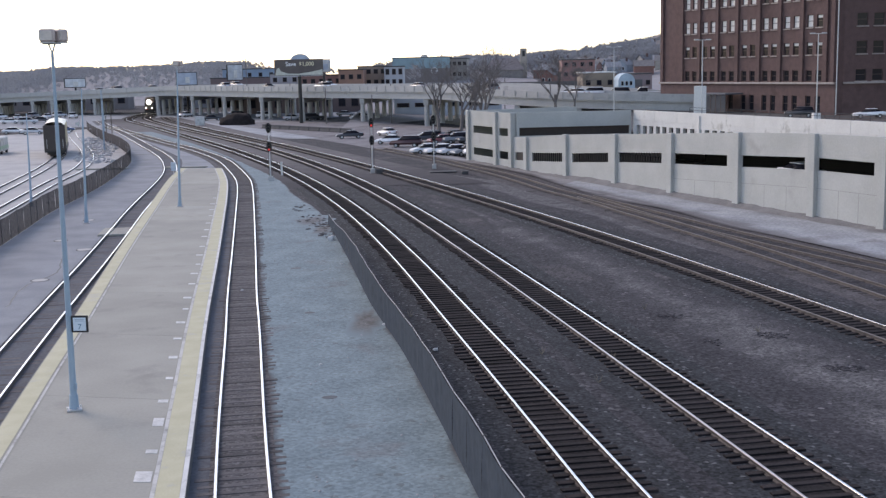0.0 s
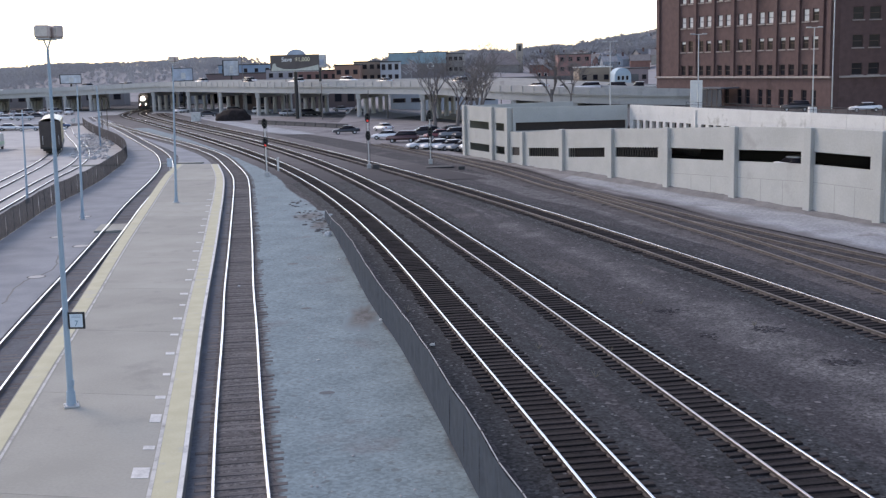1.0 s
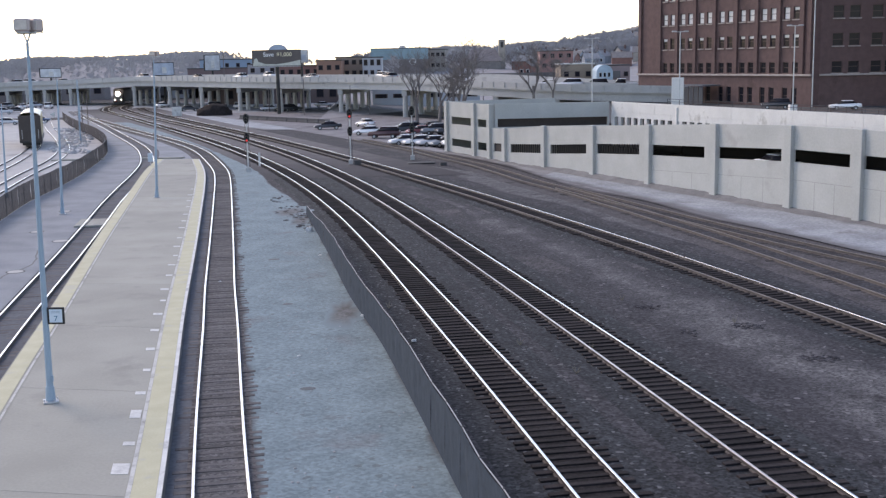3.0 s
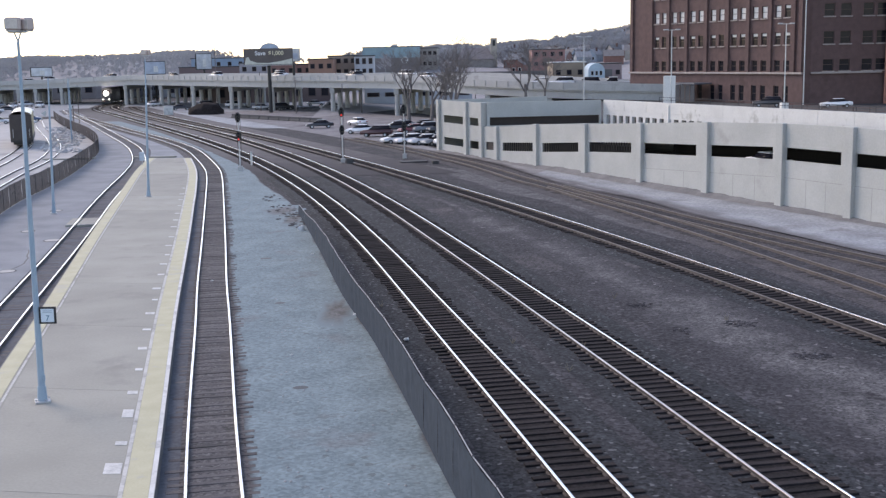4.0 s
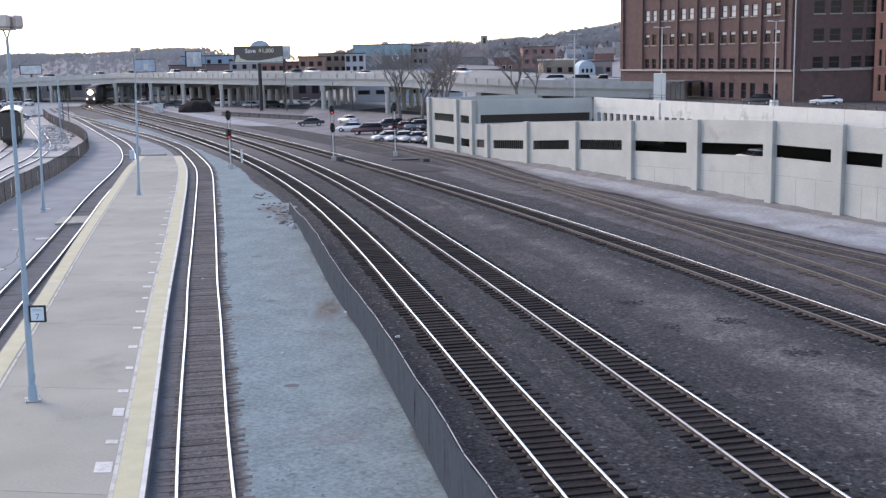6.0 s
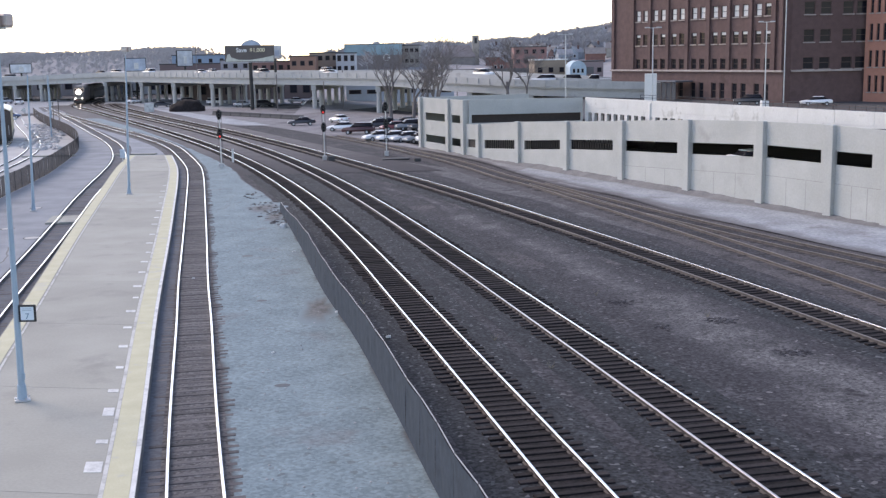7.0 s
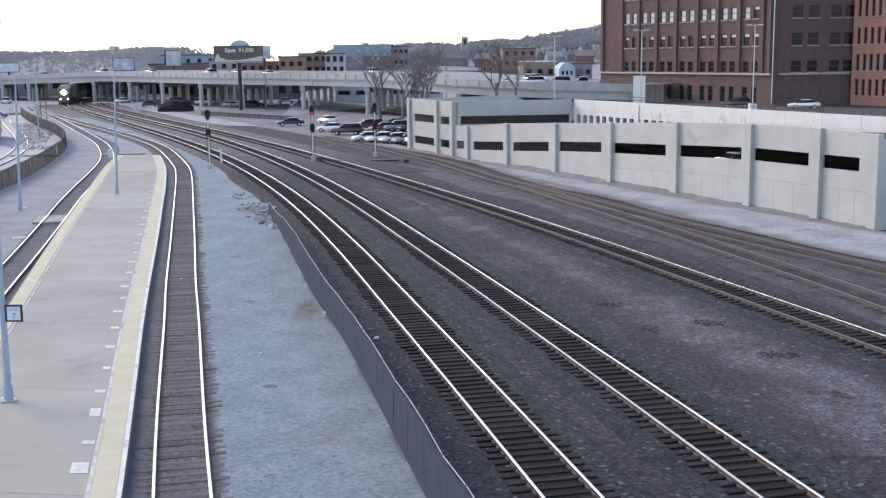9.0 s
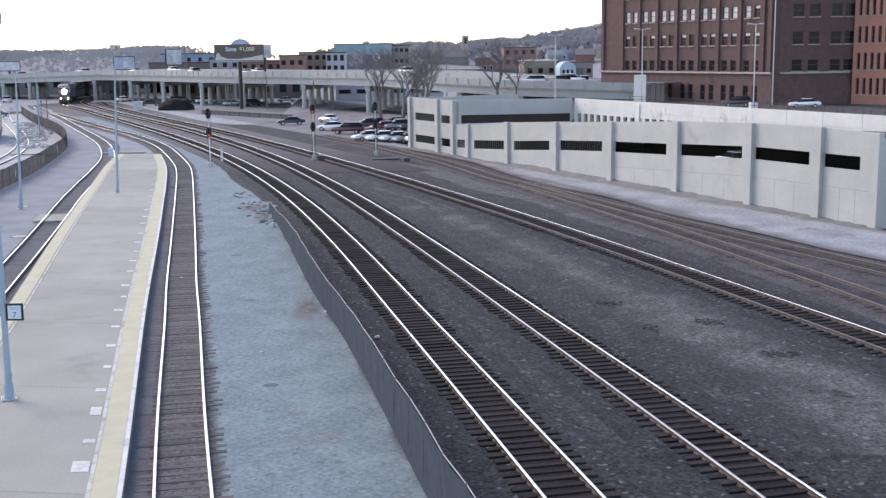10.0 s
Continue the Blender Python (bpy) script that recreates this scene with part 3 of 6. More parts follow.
# dirt verge banked against the foot of the wall
bm = B()
rngv = random.Random(12)
prev = None
for k in range(121):
    q = k * 0.64
    h = float(np.interp(q, [0, 12, 20, 30, 40, 55, 65, 77], [0.0, -0.05, -0.1, 0.22, 0.22, 0.2, 0.08, -0.1])) + rngv.uniform(-0.04, 0.05)
    w = 1.0 + 0.5 * noise.noise((q * 0.25, 0, 3))
    row = [bm.verts.new(v) for v in (GF.at(q, h, 0.05), GF.at(q, h * 0.6 - 0.04, -w * 0.3), GF.at(q, GZ - 0.02, -w))]
    if prev:
        for j in range(2):
            bm.faces.new((prev[j], row[j], row[j + 1], prev[j + 1]))
    prev = row
bmesh.ops.recalc_face_normals(bm, faces=bm.faces[:])
solo("dirt_verge", bm, mat("grey_dirt", (0.125, 0.123, 0.126), (0.20, 0.196, 0.198), 0.6, 0.95, bump=0.5, fine=6), "grey dirt verge banked against the garage wall", "verge", kind="structure")

# two-storey end block
wall = B()
blk = [(1.3, 7.0, 3.45, 4.35), (8.9, 11.4, 3.45, 4.35), (1.3, 7.0, 0.75, 1.65), (8.9, 11.4, 0.75, 1.65)]
wall_cells(wall, GF.at(0.45).xy, GF.at(12.1).xy, GZ - 0.3, 6.15, [(a - 0.45, b - 0.45, c, d) for a, b, c, d in blk], 0.14)
part("end_wall", wall, M_GARAGE, garage)
for i, s in enumerate(COLS):
    z = 6.2 if i < 3 else ramp_top(s) + 0.03
    bm = B()
    GF.bar(bm, s - 0.38, s + 0.38, GZ - 0.3, z, -0.32, 0.45 if i < 3 else 0.15, 0.03)
    part("column", bm, M_GARAGE, garage)
# sloping ramp wall, bay by bay
OPEN = [(13.2, 15.5), (17.5, 24.6), (26.7, 34.0), (36.0, 43.4), (45.4, 53.1), (54.99, 62.6), (64.0, 69.7), (71.0, 74.4)]
for i, (o0, o1) in enumerate(OPEN):
    c0, c1 = COLS[i + 2] + 0.38, COLS[i + 3] - 0.38
    top = (lambda s: 3.5 if s < 16.2 else ramp_top(s))
    hh = 0.92
    bm = B()
    GF.prism(bm, [(c0, GZ - 0.3), (c1, GZ - 0.3), (c1, slit(o1)), (o1, slit(o1)), (o0, slit(o0)), (c0, slit(o0))], 0.0, 0.14)
    part("lower_panel", bm, M_GARAGE, garage)
    bm = B()
    GF.prism(bm, [(c0, slit(o0) + 0.002), (o0, slit(o0) + 0.002), (o0, slit(o0) + hh), (c0, slit(o0) + hh)], 0.0, 0.14)
    part("pier", bm, M_GARAGE, garage)
    bm = B()
    GF.prism(bm, [(o1, slit(o1) + 0.002), (c1, slit(o1) + 0.002), (c1, slit(o1) + hh), (o1, slit(o1) + hh)], 0.0, 0.14)
    part("pier", bm, M_GARAGE, garage)
    bm = B()
    GF.prism(bm, [(c0, slit(o0) + hh + 0.002), (o0, slit(o0) + hh + 0.002), (o1, slit(o1) + hh + 0.002), (c1, slit(o1) + hh + 0.002), (c1, top(c1)), (c0, top(c0))], 0.0, 0.14)
    part("upper_panel", bm, M_GARAGE, garage)
    if i >= 4:                                    # poured joints in the tall panels
        for f in (0.36, 0.68):
            s = c0 + (c1 - c0) * f
            bm = B()
            GF.bar(bm, s - 0.02, s + 0.02, GZ, slit(s) - 1.35, -0.004, 0.006)
            part("joint", bm, M_JOINT, garage, "grey panel joint")
        bm = B()
        GF.prism(bm, [(c0, slit(c0) - 1.33), (c1, slit(c1) - 1.33), (c1, slit(c1) - 1.30), (c0, slit(c0) - 1.30)], -0.004, 0.006)
        part("joint", bm, M_JOINT, garage, "grey panel joint")
    if i in (1, 2, 3):
        k = int((o1 - o0) / 0.42)
        for j in range(1, k):
            s = o0 + (o1 - o0) * j / k
            bm = B()
            GF.bar(bm, s - 0.06, s + 0.06, slit(s) + 0.01, slit(s) + hh - 0.01, 0.08, 0.12)
            part("bar", bm, M_INNER_SHADE, garage, "dark steel bar")
# dark sheet added close behind the small opening to paint its inner shade
bm = B()
GF.bar(bm, 12.75, 15.8, 0.3, 2.2, 0.16, 0.2)
part("screen", bm, mat("dark_brown_backing", (0.05, 0.04, 0.038), None, 2, 0.8), garage, "dark backing for the shade in the opening")
# south face of the block and the long inner wall
SF = Face((8.75, 129.8), (22.2, 130.4))
bm = B()
wall_cells(bm, SF.at(0).xy, SF.at(13.2).xy, GZ - 0.3, 6.2, [(0.3, 13.0, 3.55, 4.5)], 0.35)
part("south_wall", bm, M_GARAGE, garage)
# dark sheet hides the lit interior behind this opening
bm = B()
SF.bar(bm, 0.2, 13.2, 2.7, 4.9, 0.9, 1.0)
part("screen", bm, mat("dark_brown_backing", (0.05, 0.04, 0.038), None, 2, 0.8), garage, "dark brown screen behind the opening")
WF = Face((22.2, 130.4), (52.0, 56.4))
slots = [(0.7 + 1.32 * i, 1.5 + 1.32 * i, 3.2, 4.5) for i in range(22)]
bm = B()
wall_cells(bm, WF.at(0).xy, WF.at(78).xy, GZ - 0.3, 5.05, slots, 0.35)
part("inner_wall", bm, M_PARAPET, garage)
for i in range(18):
    bm = B()
    WF.bar(bm, i * 4.4 + 0.01, i * 4.4 + 4.385, 5.055, 6.2, -0.004, 0.28, 0.01)
    part("parapet_panel", bm, M_PARAPET, garage, "stained pale concrete parapet panel")
# black backing and its cover are added to paint the shade behind the slots
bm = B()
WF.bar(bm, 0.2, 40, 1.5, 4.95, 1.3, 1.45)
part("slot_backing", bm, M_BLACK, garage, "black backing for the shade behind the slots")
bm = B()
WF.bar(bm, 0.2, 78, 4.97, 5.05, 0.36, 1.6)
part("backing_cover", bm, M_DARKCONC, garage)
# ramp, decks and back wall
ss = [12.6, 16.2, 25.5, 35.5, 45, 54.6, 63.6, 70.7, 75.9]
for a, b in zip(ss, ss[1:]):
    za, zb = max(ramp_top(a), 3.5) - 1.15, max(ramp_top(b), 3.5) - 1.15
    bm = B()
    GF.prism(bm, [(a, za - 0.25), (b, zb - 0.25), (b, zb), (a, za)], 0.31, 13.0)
    part("ramp_slab", bm, M_INNER_SHADE, garage, "concrete ramp slab darkened for interior shade")
bm = B()
GF.prism(bm, [(0.3, 5.0), (12.4, 5.0), (12.4, 5.2), (0.3, 5.2)], 0.35, 14.5)
GF.prism(bm, [(0.3, 2.4), (12.4, 2.4), (12.4, 2.6), (0.3, 2.6)], 0.35, 14.5)
part("deck", bm, M_DARKCONC, garage, "grey concrete deck")
# dark partition added inside so the openings look shaded
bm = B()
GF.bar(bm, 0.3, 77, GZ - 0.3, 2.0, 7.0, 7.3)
part("inner_backing", bm, M_INNER_SHADE, garage)
# upper strip added to block light leaking in from behind
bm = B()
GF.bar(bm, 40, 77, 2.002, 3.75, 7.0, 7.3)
part("inner_backing", bm, M_INNER_SHADE, garage)
bm = B()
p, q = GF.at(0.2), GF.at(0.2, 0, 15)
wall_cells(bm, q.xy, p.xy, GZ - 0.3, 6.15, [], 0.3)
part("north_wall", bm, M_GARAGE, garage)
bm = B()
wall_cells(bm, GF.at(76.2).xy, GF.at(76.2, 0, 12).xy, GZ - 0.3, 5.7, [], 0.3)
part("end_wall", bm, M_GARAGE, garage)

# raised street behind the garage
bm = B()
SZ = 3.6
f = [bm.verts.new((p.x, p.y, SZ)) for p in (WF.at(0, 0, 1.7), WF.at(140, 0, 1.7), Vector((260, 60, 0)), Vector((260, 260, 0)), Vector((30, 215, 0)), Vector((19, 190, 0)), Vector((16.5, 150, 0)), Vector((16.5, 141, 0)))]
bm.faces.new(f)
ex = bmesh.ops.extrude_face_region(bm, geom=bm.faces[:])
for v in ex["geom"]:
    if isinstance(v, bmesh.types.BMVert):
        v.co.z = GZ - 0.4
bmesh.ops.recalc_face_normals(bm, faces=bm.faces[:])
solo("street_terrace", bm, M_DARKCONC, "raised grey street on a retaining base behind the garage", "street", kind="structure")


# ---- brick warehouse ----
def window_set(w, h, sky_glint, dark=False):
    """Meshes of one window: frame, lower and upper pane, painted sky reflection and sill, about the opening's lower
    left corner, x along the wall, y inwards.
    """
    out = []
    bm = B()
    for c, s in (((0.04, 0.2, h / 2), (0.08, 0.08, h)), ((w - 0.04, 0.2, h / 2), (0.08, 0.08, h)), ((w / 2, 0.2, 0.04), (w - 0.16, 0.08, 0.08)), ((w / 2, 0.2, h - 0.04), (w - 0.16, 0.08, 0.08)), ((w / 2, 0.2, h / 2), (w - 0.16, 0.08, 0.07))):
        box(bm, c, s)
    out.append(("window_frame", bm, M_FRAME))
    bm = B()
    box(bm, (w / 2, 0.215, h * 0.25 + 0.03), (w - 0.15, 0.01, h * 0.5 - 0.1))
    out.append(("pane", bm, M_SKY_GLINT if sky_glint > 0.75 else M_GLASS))
    bm = B()
    box(bm, (w / 2, 0.215, h * 0.75 - 0.03), (w - 0.15, 0.01, h * 0.5 - 0.1))
    out.append(("pane", bm, M_SKY_GLINT if sky_glint > 0.75 else M_GLASS))
    if 0.2 < sky_glint < 0.75:                        # a strip of painted sky reflection at the top
        bm = B()
        box(bm, (w / 2, 0.206, h - 0.08 - h * 0.11), (w - 0.16, 0.012, h * 0.22))
        out.append(("sky_glint", bm, M_SKY_GLINT))
    bm = B()
    box(bm, (w / 2, -0.02, -0.09), (w + 0.24, 0.3, 0.16))
    out.append(("sill", bm, M_BRICK if dark else M_STONE))
    made = []
    for name, bm, m in out:
        me = bpy.data.meshes.new(name)
        bm.to_mesh(me)
        bm.free()
        me.materials.append(m)
        made.append((name, me))
    return made


def put_window(parent, kit, face, s, z):
    o = new("window")
    o.parent = parent
    p = face.at(s, z)
    o.matrix_basis = pose(p.x, p.y, p.z, 0, 0, face.rz)
    for name, me in kit:
        share(name, me, o, Matrix())
    return o


warehouse = thing("brick_warehouse", "tall dark red brick warehouse with paired windows and pilasters", "building")
BF = Face((37.8, 195.0), (55.5, 160.0))
PIL = [5.8, 10.1, 14.5, 19.1, 23.9, 28.3, 32.8, 37.4]
rng = random.Random(5)
rows = [(8.35, 1.6, 0.0), (12.15, 1.75, 0.5), (16.0, 1.75, 1.0), (19.9, 1.8, 1.0), (23.8, 1.8, 0.8)]
holes, spots = [], []
for a, b in zip(PIL, PIL[1:]):
    c = (a + b) / 2
    for ws in (c - 1.5, c + 0.35):
        for z, h, bl in rows:
            holes.append((ws, ws + 1.15, z, z + h))
            spots.append((ws, z, h, bl))
        holes.append((ws, ws + 1.05, 3.95, 6.3))
        spots.append((ws, 3.95, 2.35, -1))
holes.append((2.9, 3.95, 3.95, 6.3))
spots.append((2.9, 3.95, 2.35, -1))
bm = B()
wall_cells(bm, BF.at(0).xy, BF.at(39.2).xy, 3.4, 29.5, holes, 0.5)
part("wall", bm, M_BRICK, warehouse)
kits = {}
for ws, z, h, bl in spots:
    if bl < 0:
        key = (1.05, h, 0.0, True)
    else:
        key = (1.15, h, 1.0 if bl > 0.75 and rng.random() < 0.93 else (0.4 if bl > 0.3 and rng.random() < 0.75 else 0.0), z < 9)
    if key not in kits:
        kits[key] = window_set(*key)
    put_window(warehouse, kits[key], BF, ws, z)
for s in PIL + [0.6, 38.8]:
    bm = B()
    BF.bar(bm, s - 0.36, s + 0.36, 8.25, 29.4, -0.32, 0.0, 0.02)
    part("pilaster", bm, M_BRICK, warehouse, "projecting brick pilaster")
bm = B()
BF.bar(bm, -0.1, 39.3, 7.95, 8.24, -0.35, 0.0, 0.03)
part("ledge", bm, M_STONE, warehouse, "pale stone ledge")
# side and inner court
CF = Face((55.5, 160.0), (67.6, 159.4))
bm = B()
box(bm, ((BF.at(20, 0, 12)).x, (BF.at(20, 0, 12)).y, 16.6), (38.0, 21.0, 25.6), BF.rz)
part("core", bm, M_BRICK, warehouse)
bm = B()
EF = Face(BF.at(39.2).xy, BF.at(39.2, 0, 9).xy)
EF.bar(bm, 0.51, 2.0, 3.4, 29.5, 0.0, 0.4)
part("side_wall", bm, M_BRICK, warehouse)
CF = Face(EF.at(1.5).xy, (EF.at(1.5) + Vector((15.5, 0.0, 0))).xy)
ch = []
for ws in (1.75, 4.1, 7.3, 9.3):
    for z, h, bl in rows:
        ch.append((ws, ws + 1.5, z, z + h))
bm = B()
wall_cells(bm, CF.at(0).xy, CF.at(11.2).xy, 3.4, 29.5, ch, 0.5)
part("court_wall", bm, M_BRICK, warehouse)
kit = window_set(1.5, 1.75, 0.0)
for a, b, c, d in ch:
    put_window(warehouse, kit, CF, a, c)
bm = B()
CF.bar(bm, 0, 10.2, 7.95, 8.24, -0.3, 0.0, 0.03)
part("ledge", bm, M_STONE, warehouse, "pale stone ledge")
bm = B()
CF.bar(bm, 0.5, 24, 3.4, 29.5, 1.2, 14)
part("core", bm, M_BRICK, warehouse)
bm = B()
p = BF.at(39.6, 0, -0.12)
rod(bm, (p.x, p.y, 3.6), (p.x, p.y, 29), 0.09)
part("drainpipe", bm, M_GALV, warehouse, "grey drainpipe")

orange = thing("brick_block", "orange-red brick block with tall windows", "building")
oa = CF.at(10.4, 0, -0.6)
OF = Face(oa.xy, (oa + BF.at(14).to_3d() - BF.at(0)).xy)
oh, k0 = [], window_set(0.55, 2.3, 0.0)
for ws in [0.7 + 1.15 * i for i in range(11)]:
    for z in (5.0, 8.5, 12.2, 16.0, 19.9, 23.8):
        oh.append((ws, ws + 0.55, z, z + 2.3))
bm = B()
wall_cells(bm, OF.at(0).xy, OF.at(14).xy, 3.4, 29.5, oh, 0.5)
part("wall", bm, M_ORANGE, orange)
for a, b, c, d in oh:
    put_window(orange, k0, OF, a, c)
bm = B()
OF.bar(bm, 0.02, 13.9, 3.4, 29.4, 0.9, 9.0)
part("core", bm, M_ORANGE, orange)

# ---- viaduct ----
viaduct = thing("highway_viaduct", "long concrete highway viaduct on round columns", "bridge", kind="structure")
DECK = spline([(-330, 392), (-230, 372), (-165, 358), (-128, 349), (-103, 340), (-78, 322), (-58, 298), (-42, 276), (-30, 262), (-17, 248), (-1, 228), (12, 208), (26, 192), (48, 182)], 3.0)


def deck_z(i):
    x = DECK[i].x
    return float(np.interp(x, [-330, -165, -138, -103, -78, 0, 12, 26, 48], [4.6, 5.1, 5.5, 6.4, 7.15, 7.0, 6.3, 5.8, 5.2]))


bm = B()
sweep(bm, DECK, [(0.2, -0.55), (0.2, 0.0), (-21, 0.0), (-21, -0.55)], deck_z)
part("deck", bm, M_CONC, viaduct)
bm = B()
sweep(bm, DECK, [(-0.02, 0.004), (-0.02, 0.03), (-20.98, 0.03), (-20.98, 0.004)], deck_z)
part("road_surface", bm, M_LOT, viaduct, "grey asphalt road surface")
for o in (0.0, -10.4, -21.0):
    bm = B()
    sweep(bm, DECK, [(o + 0.42, -0.3), (o + 0.36, 0.95), (o + 0.12, 0.95), (o, 0.0)], deck_z)
    part("parapet", bm, M_CONC, viaduct, "concrete parapet")
for o in (-0.3, -4, -8, -12, -16, -20.3):
    bm = B()
    sweep(bm, DECK, [(o + 0.25, -1.75), (o + 0.25, -0.55), (o - 0.25, -0.55), (o - 0.25, -1.75)], deck_z)
    part("girder", bm, M_CONC, viaduct, "long girder")
NN = normals(DECK)
for i, p in enumerate(DECK):              # parapet posts
    if p.x > -70:
        n = NN[i]
        bm = B()
        box(bm, (p.x + n.x * 0.46, p.y + n.y * 0.46, deck_z(i) + 0.35), (0.22, 0.10, 1.0), math.degrees(math.atan2(n.y, n.x)) + 90)
        part("post", bm, M_CONC, viaduct)


def deck_at_bearing(b):
    """The deck's sample whose bearing x / y lies nearest b."""
    return min(range(len(DECK)), key=lambda i: abs(DECK[i].x / DECK[i].y - b))


for b in (-0.385, -0.362, -0.34, -0.322, -0.305, -0.246, -0.218, -0.188, -0.156, -0.119, -0.072, -0.010, 0.07, 0.12):
    i = deck_at_bearing(b)
    p, n, z = DECK[i], NN[i], deck_z(i)
    back = (p.normalized() * 0.68 - n * 0.32).normalized()      # the bents stand skew to the deck
    run = 20.0 / max(0.35, -back.dot(n))
    run = min(run, 30.0)
    rz = math.degrees(math.atan2(back.y, back.x))
    bm = B()
    c = p + back * (run / 2 + 0.3)
    box(bm, (c.x, c.y, z - 2.35), (run, 1.1, 1.15), rz, 0.06)
    part("cap_beam", bm, M_CONC, viaduct, "concrete cap beam")
    for d in (0.9, 0.25 * run, 0.5 * run, 0.75 * run, run - 0.5):
        q = p + back * d
        bm = B()
        rod(bm, (q.x, q.y, GZ - 0.4), (q.x, q.y, z - 2.9), 0.56, 0.5, 14)
        part("column", bm, M_CONC, viaduct, "round concrete column", smooth=False)
# far carriageway pieces behind and abutment bank
bm = B()
bmesh.ops.create_grid(bm, x_segments=30, y_segments=14, size=1)
for v in bm.verts:
    u, w = (v.co.x + 1) / 2, (v.co.y + 1) / 2
    x, y = -6 + 46 * u, 226 + 60 * w - 34 * u
    v.co = (x, y, GZ - 0.3 + 1.7 * min(1, u * 1.4) * min(1, w * 2) + 0.25 * noise.noise((x * 0.2, y * 0.2, 1)))
solo("grass_bank", bm, mat("dry_grass", (0.17, 0.15, 0.11), (0.22, 0.19, 0.14), 0.5, 0.95, bump=0.4, fine=6), "dry brown grass bank below the viaduct", "bank", kind="structure")


# ---- hills and woods ----
def hill(name, crest, near, far, label, seed, fuzz, woods, tall=2.0, low=1.0, amp=0.8):
    """A ridge: crest is (x, y, z) points from west to east, its foot lies near metres in front."""
    bm = B()
    rng = random.Random(seed)
    pts = []
    for a, b in zip(crest, crest[1:]):
        for j in range(10):
            t = j / 10
            pts.append(Vector(a).lerp(Vector(b), t))
    pts.append(Vector(crest[-1]))
    rows = []
    for p in pts:
        row = []
        for k in range(9):
            t = k / 8
            y = p.y - near * (1 - t)
            z = GZ + (p.z - GZ) * math.sin(t * math.pi / 2) ** 1.2
            row.append(bm.verts.new((p.x, y, z + amp * noise.noise((p.x * 0.05, y * 0.05, seed)) * t)))
        row.append(bm.verts.new((p.x, p.y + far, GZ)))
        rows.append(row)
    for r, s in zip(rows, rows[1:]):
        for j in range(9):
            bm.faces.new((r[j], s[j], s[j + 1], r[j + 1]))
    solo(name, bm, M_HILL, label, "hill", kind="structure", smooth=True)
    # leafless woods: many thin tapered crowns
    verts, faces = [], []
    for _ in range(fuzz):
        p = rng.choice(pts)
        t = 1 - (1 - rng.random() ** 0.6) * low
        x, y = p.x + rng.uniform(-9, 9), p.y - near * (1 - t) * 0.8 + rng.uniform(-5, 5)
        z = GZ + (p.z - GZ) * math.sin(max(0.0, min(1.0, 1 - (p.y - y) / near)) * math.pi / 2) ** 1.2
        h, w = rng.uniform(0.6, 1.35) * tall, rng.uniform(0.3, 0.55) * tall
        for _ in range(44):
            a = rng.uniform(0, math.tau)
            b, r = rng.uniform(-0.5, 1.5), rng.random() ** 0.4
            q = Vector((x + w * r * math.cos(a) * math.cos(b), y + w * r * math.sin(a), z + h * (0.52 + 0.42 * r * math.sin(b))))
            d = Vector((math.cos(a), math.sin(a) * 0.4, rng.uniform(-0.2, 1.3))).normalized() * h * 0.26
            s = Vector((d.z, 0.1, -d.x)).normalized() * h * rng.uniform(0.018, 0.05)
            i = len(verts)
            verts += [q - d * 0.5 - s, q - d * 0.5 + s, q + d]
            faces.append((i, i + 1, i + 2))
        i = len(verts)
        verts += [(x - 0.15, y, z - 0.5), (x + 0.15, y, z - 0.5), (x, y, z + h * 0.8)]
        faces.append((i, i + 1, i + 2))
    me = bpy.data.meshes.new("woods")
    me.from_pydata([tuple(v) for v in verts], [], faces)
    me.materials.append(woods)
    tagged(new("woods", me), "leafless grey-brown winter woods on the hill", "woods", kind="stuff")


# distance haze is put into both twig colours, more into the west hill's
M_FAR_WOODS = mat("hazed_far_twigs", (0.335, 0.322, 0.328), (0.410, 0.396, 0.400), 0.04, 0.95, bump=0)
M_WOODS = mat("hazed_twigs", (0.275, 0.264, 0.272), (0.370, 0.356, 0.362), 0.05, 0.95, bump=0)
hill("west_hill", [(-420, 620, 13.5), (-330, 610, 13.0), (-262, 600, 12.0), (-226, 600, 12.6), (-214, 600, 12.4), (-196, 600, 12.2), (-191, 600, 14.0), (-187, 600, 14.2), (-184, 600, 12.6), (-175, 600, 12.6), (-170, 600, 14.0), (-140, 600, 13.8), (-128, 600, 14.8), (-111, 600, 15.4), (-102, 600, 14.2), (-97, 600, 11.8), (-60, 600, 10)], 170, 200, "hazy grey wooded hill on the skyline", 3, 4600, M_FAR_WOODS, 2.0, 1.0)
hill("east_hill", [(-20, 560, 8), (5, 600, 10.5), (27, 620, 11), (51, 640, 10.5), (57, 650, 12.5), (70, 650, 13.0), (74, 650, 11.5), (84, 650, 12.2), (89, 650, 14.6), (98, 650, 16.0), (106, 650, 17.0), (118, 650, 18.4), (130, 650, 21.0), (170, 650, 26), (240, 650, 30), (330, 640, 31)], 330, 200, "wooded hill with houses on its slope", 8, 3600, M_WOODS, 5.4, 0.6)

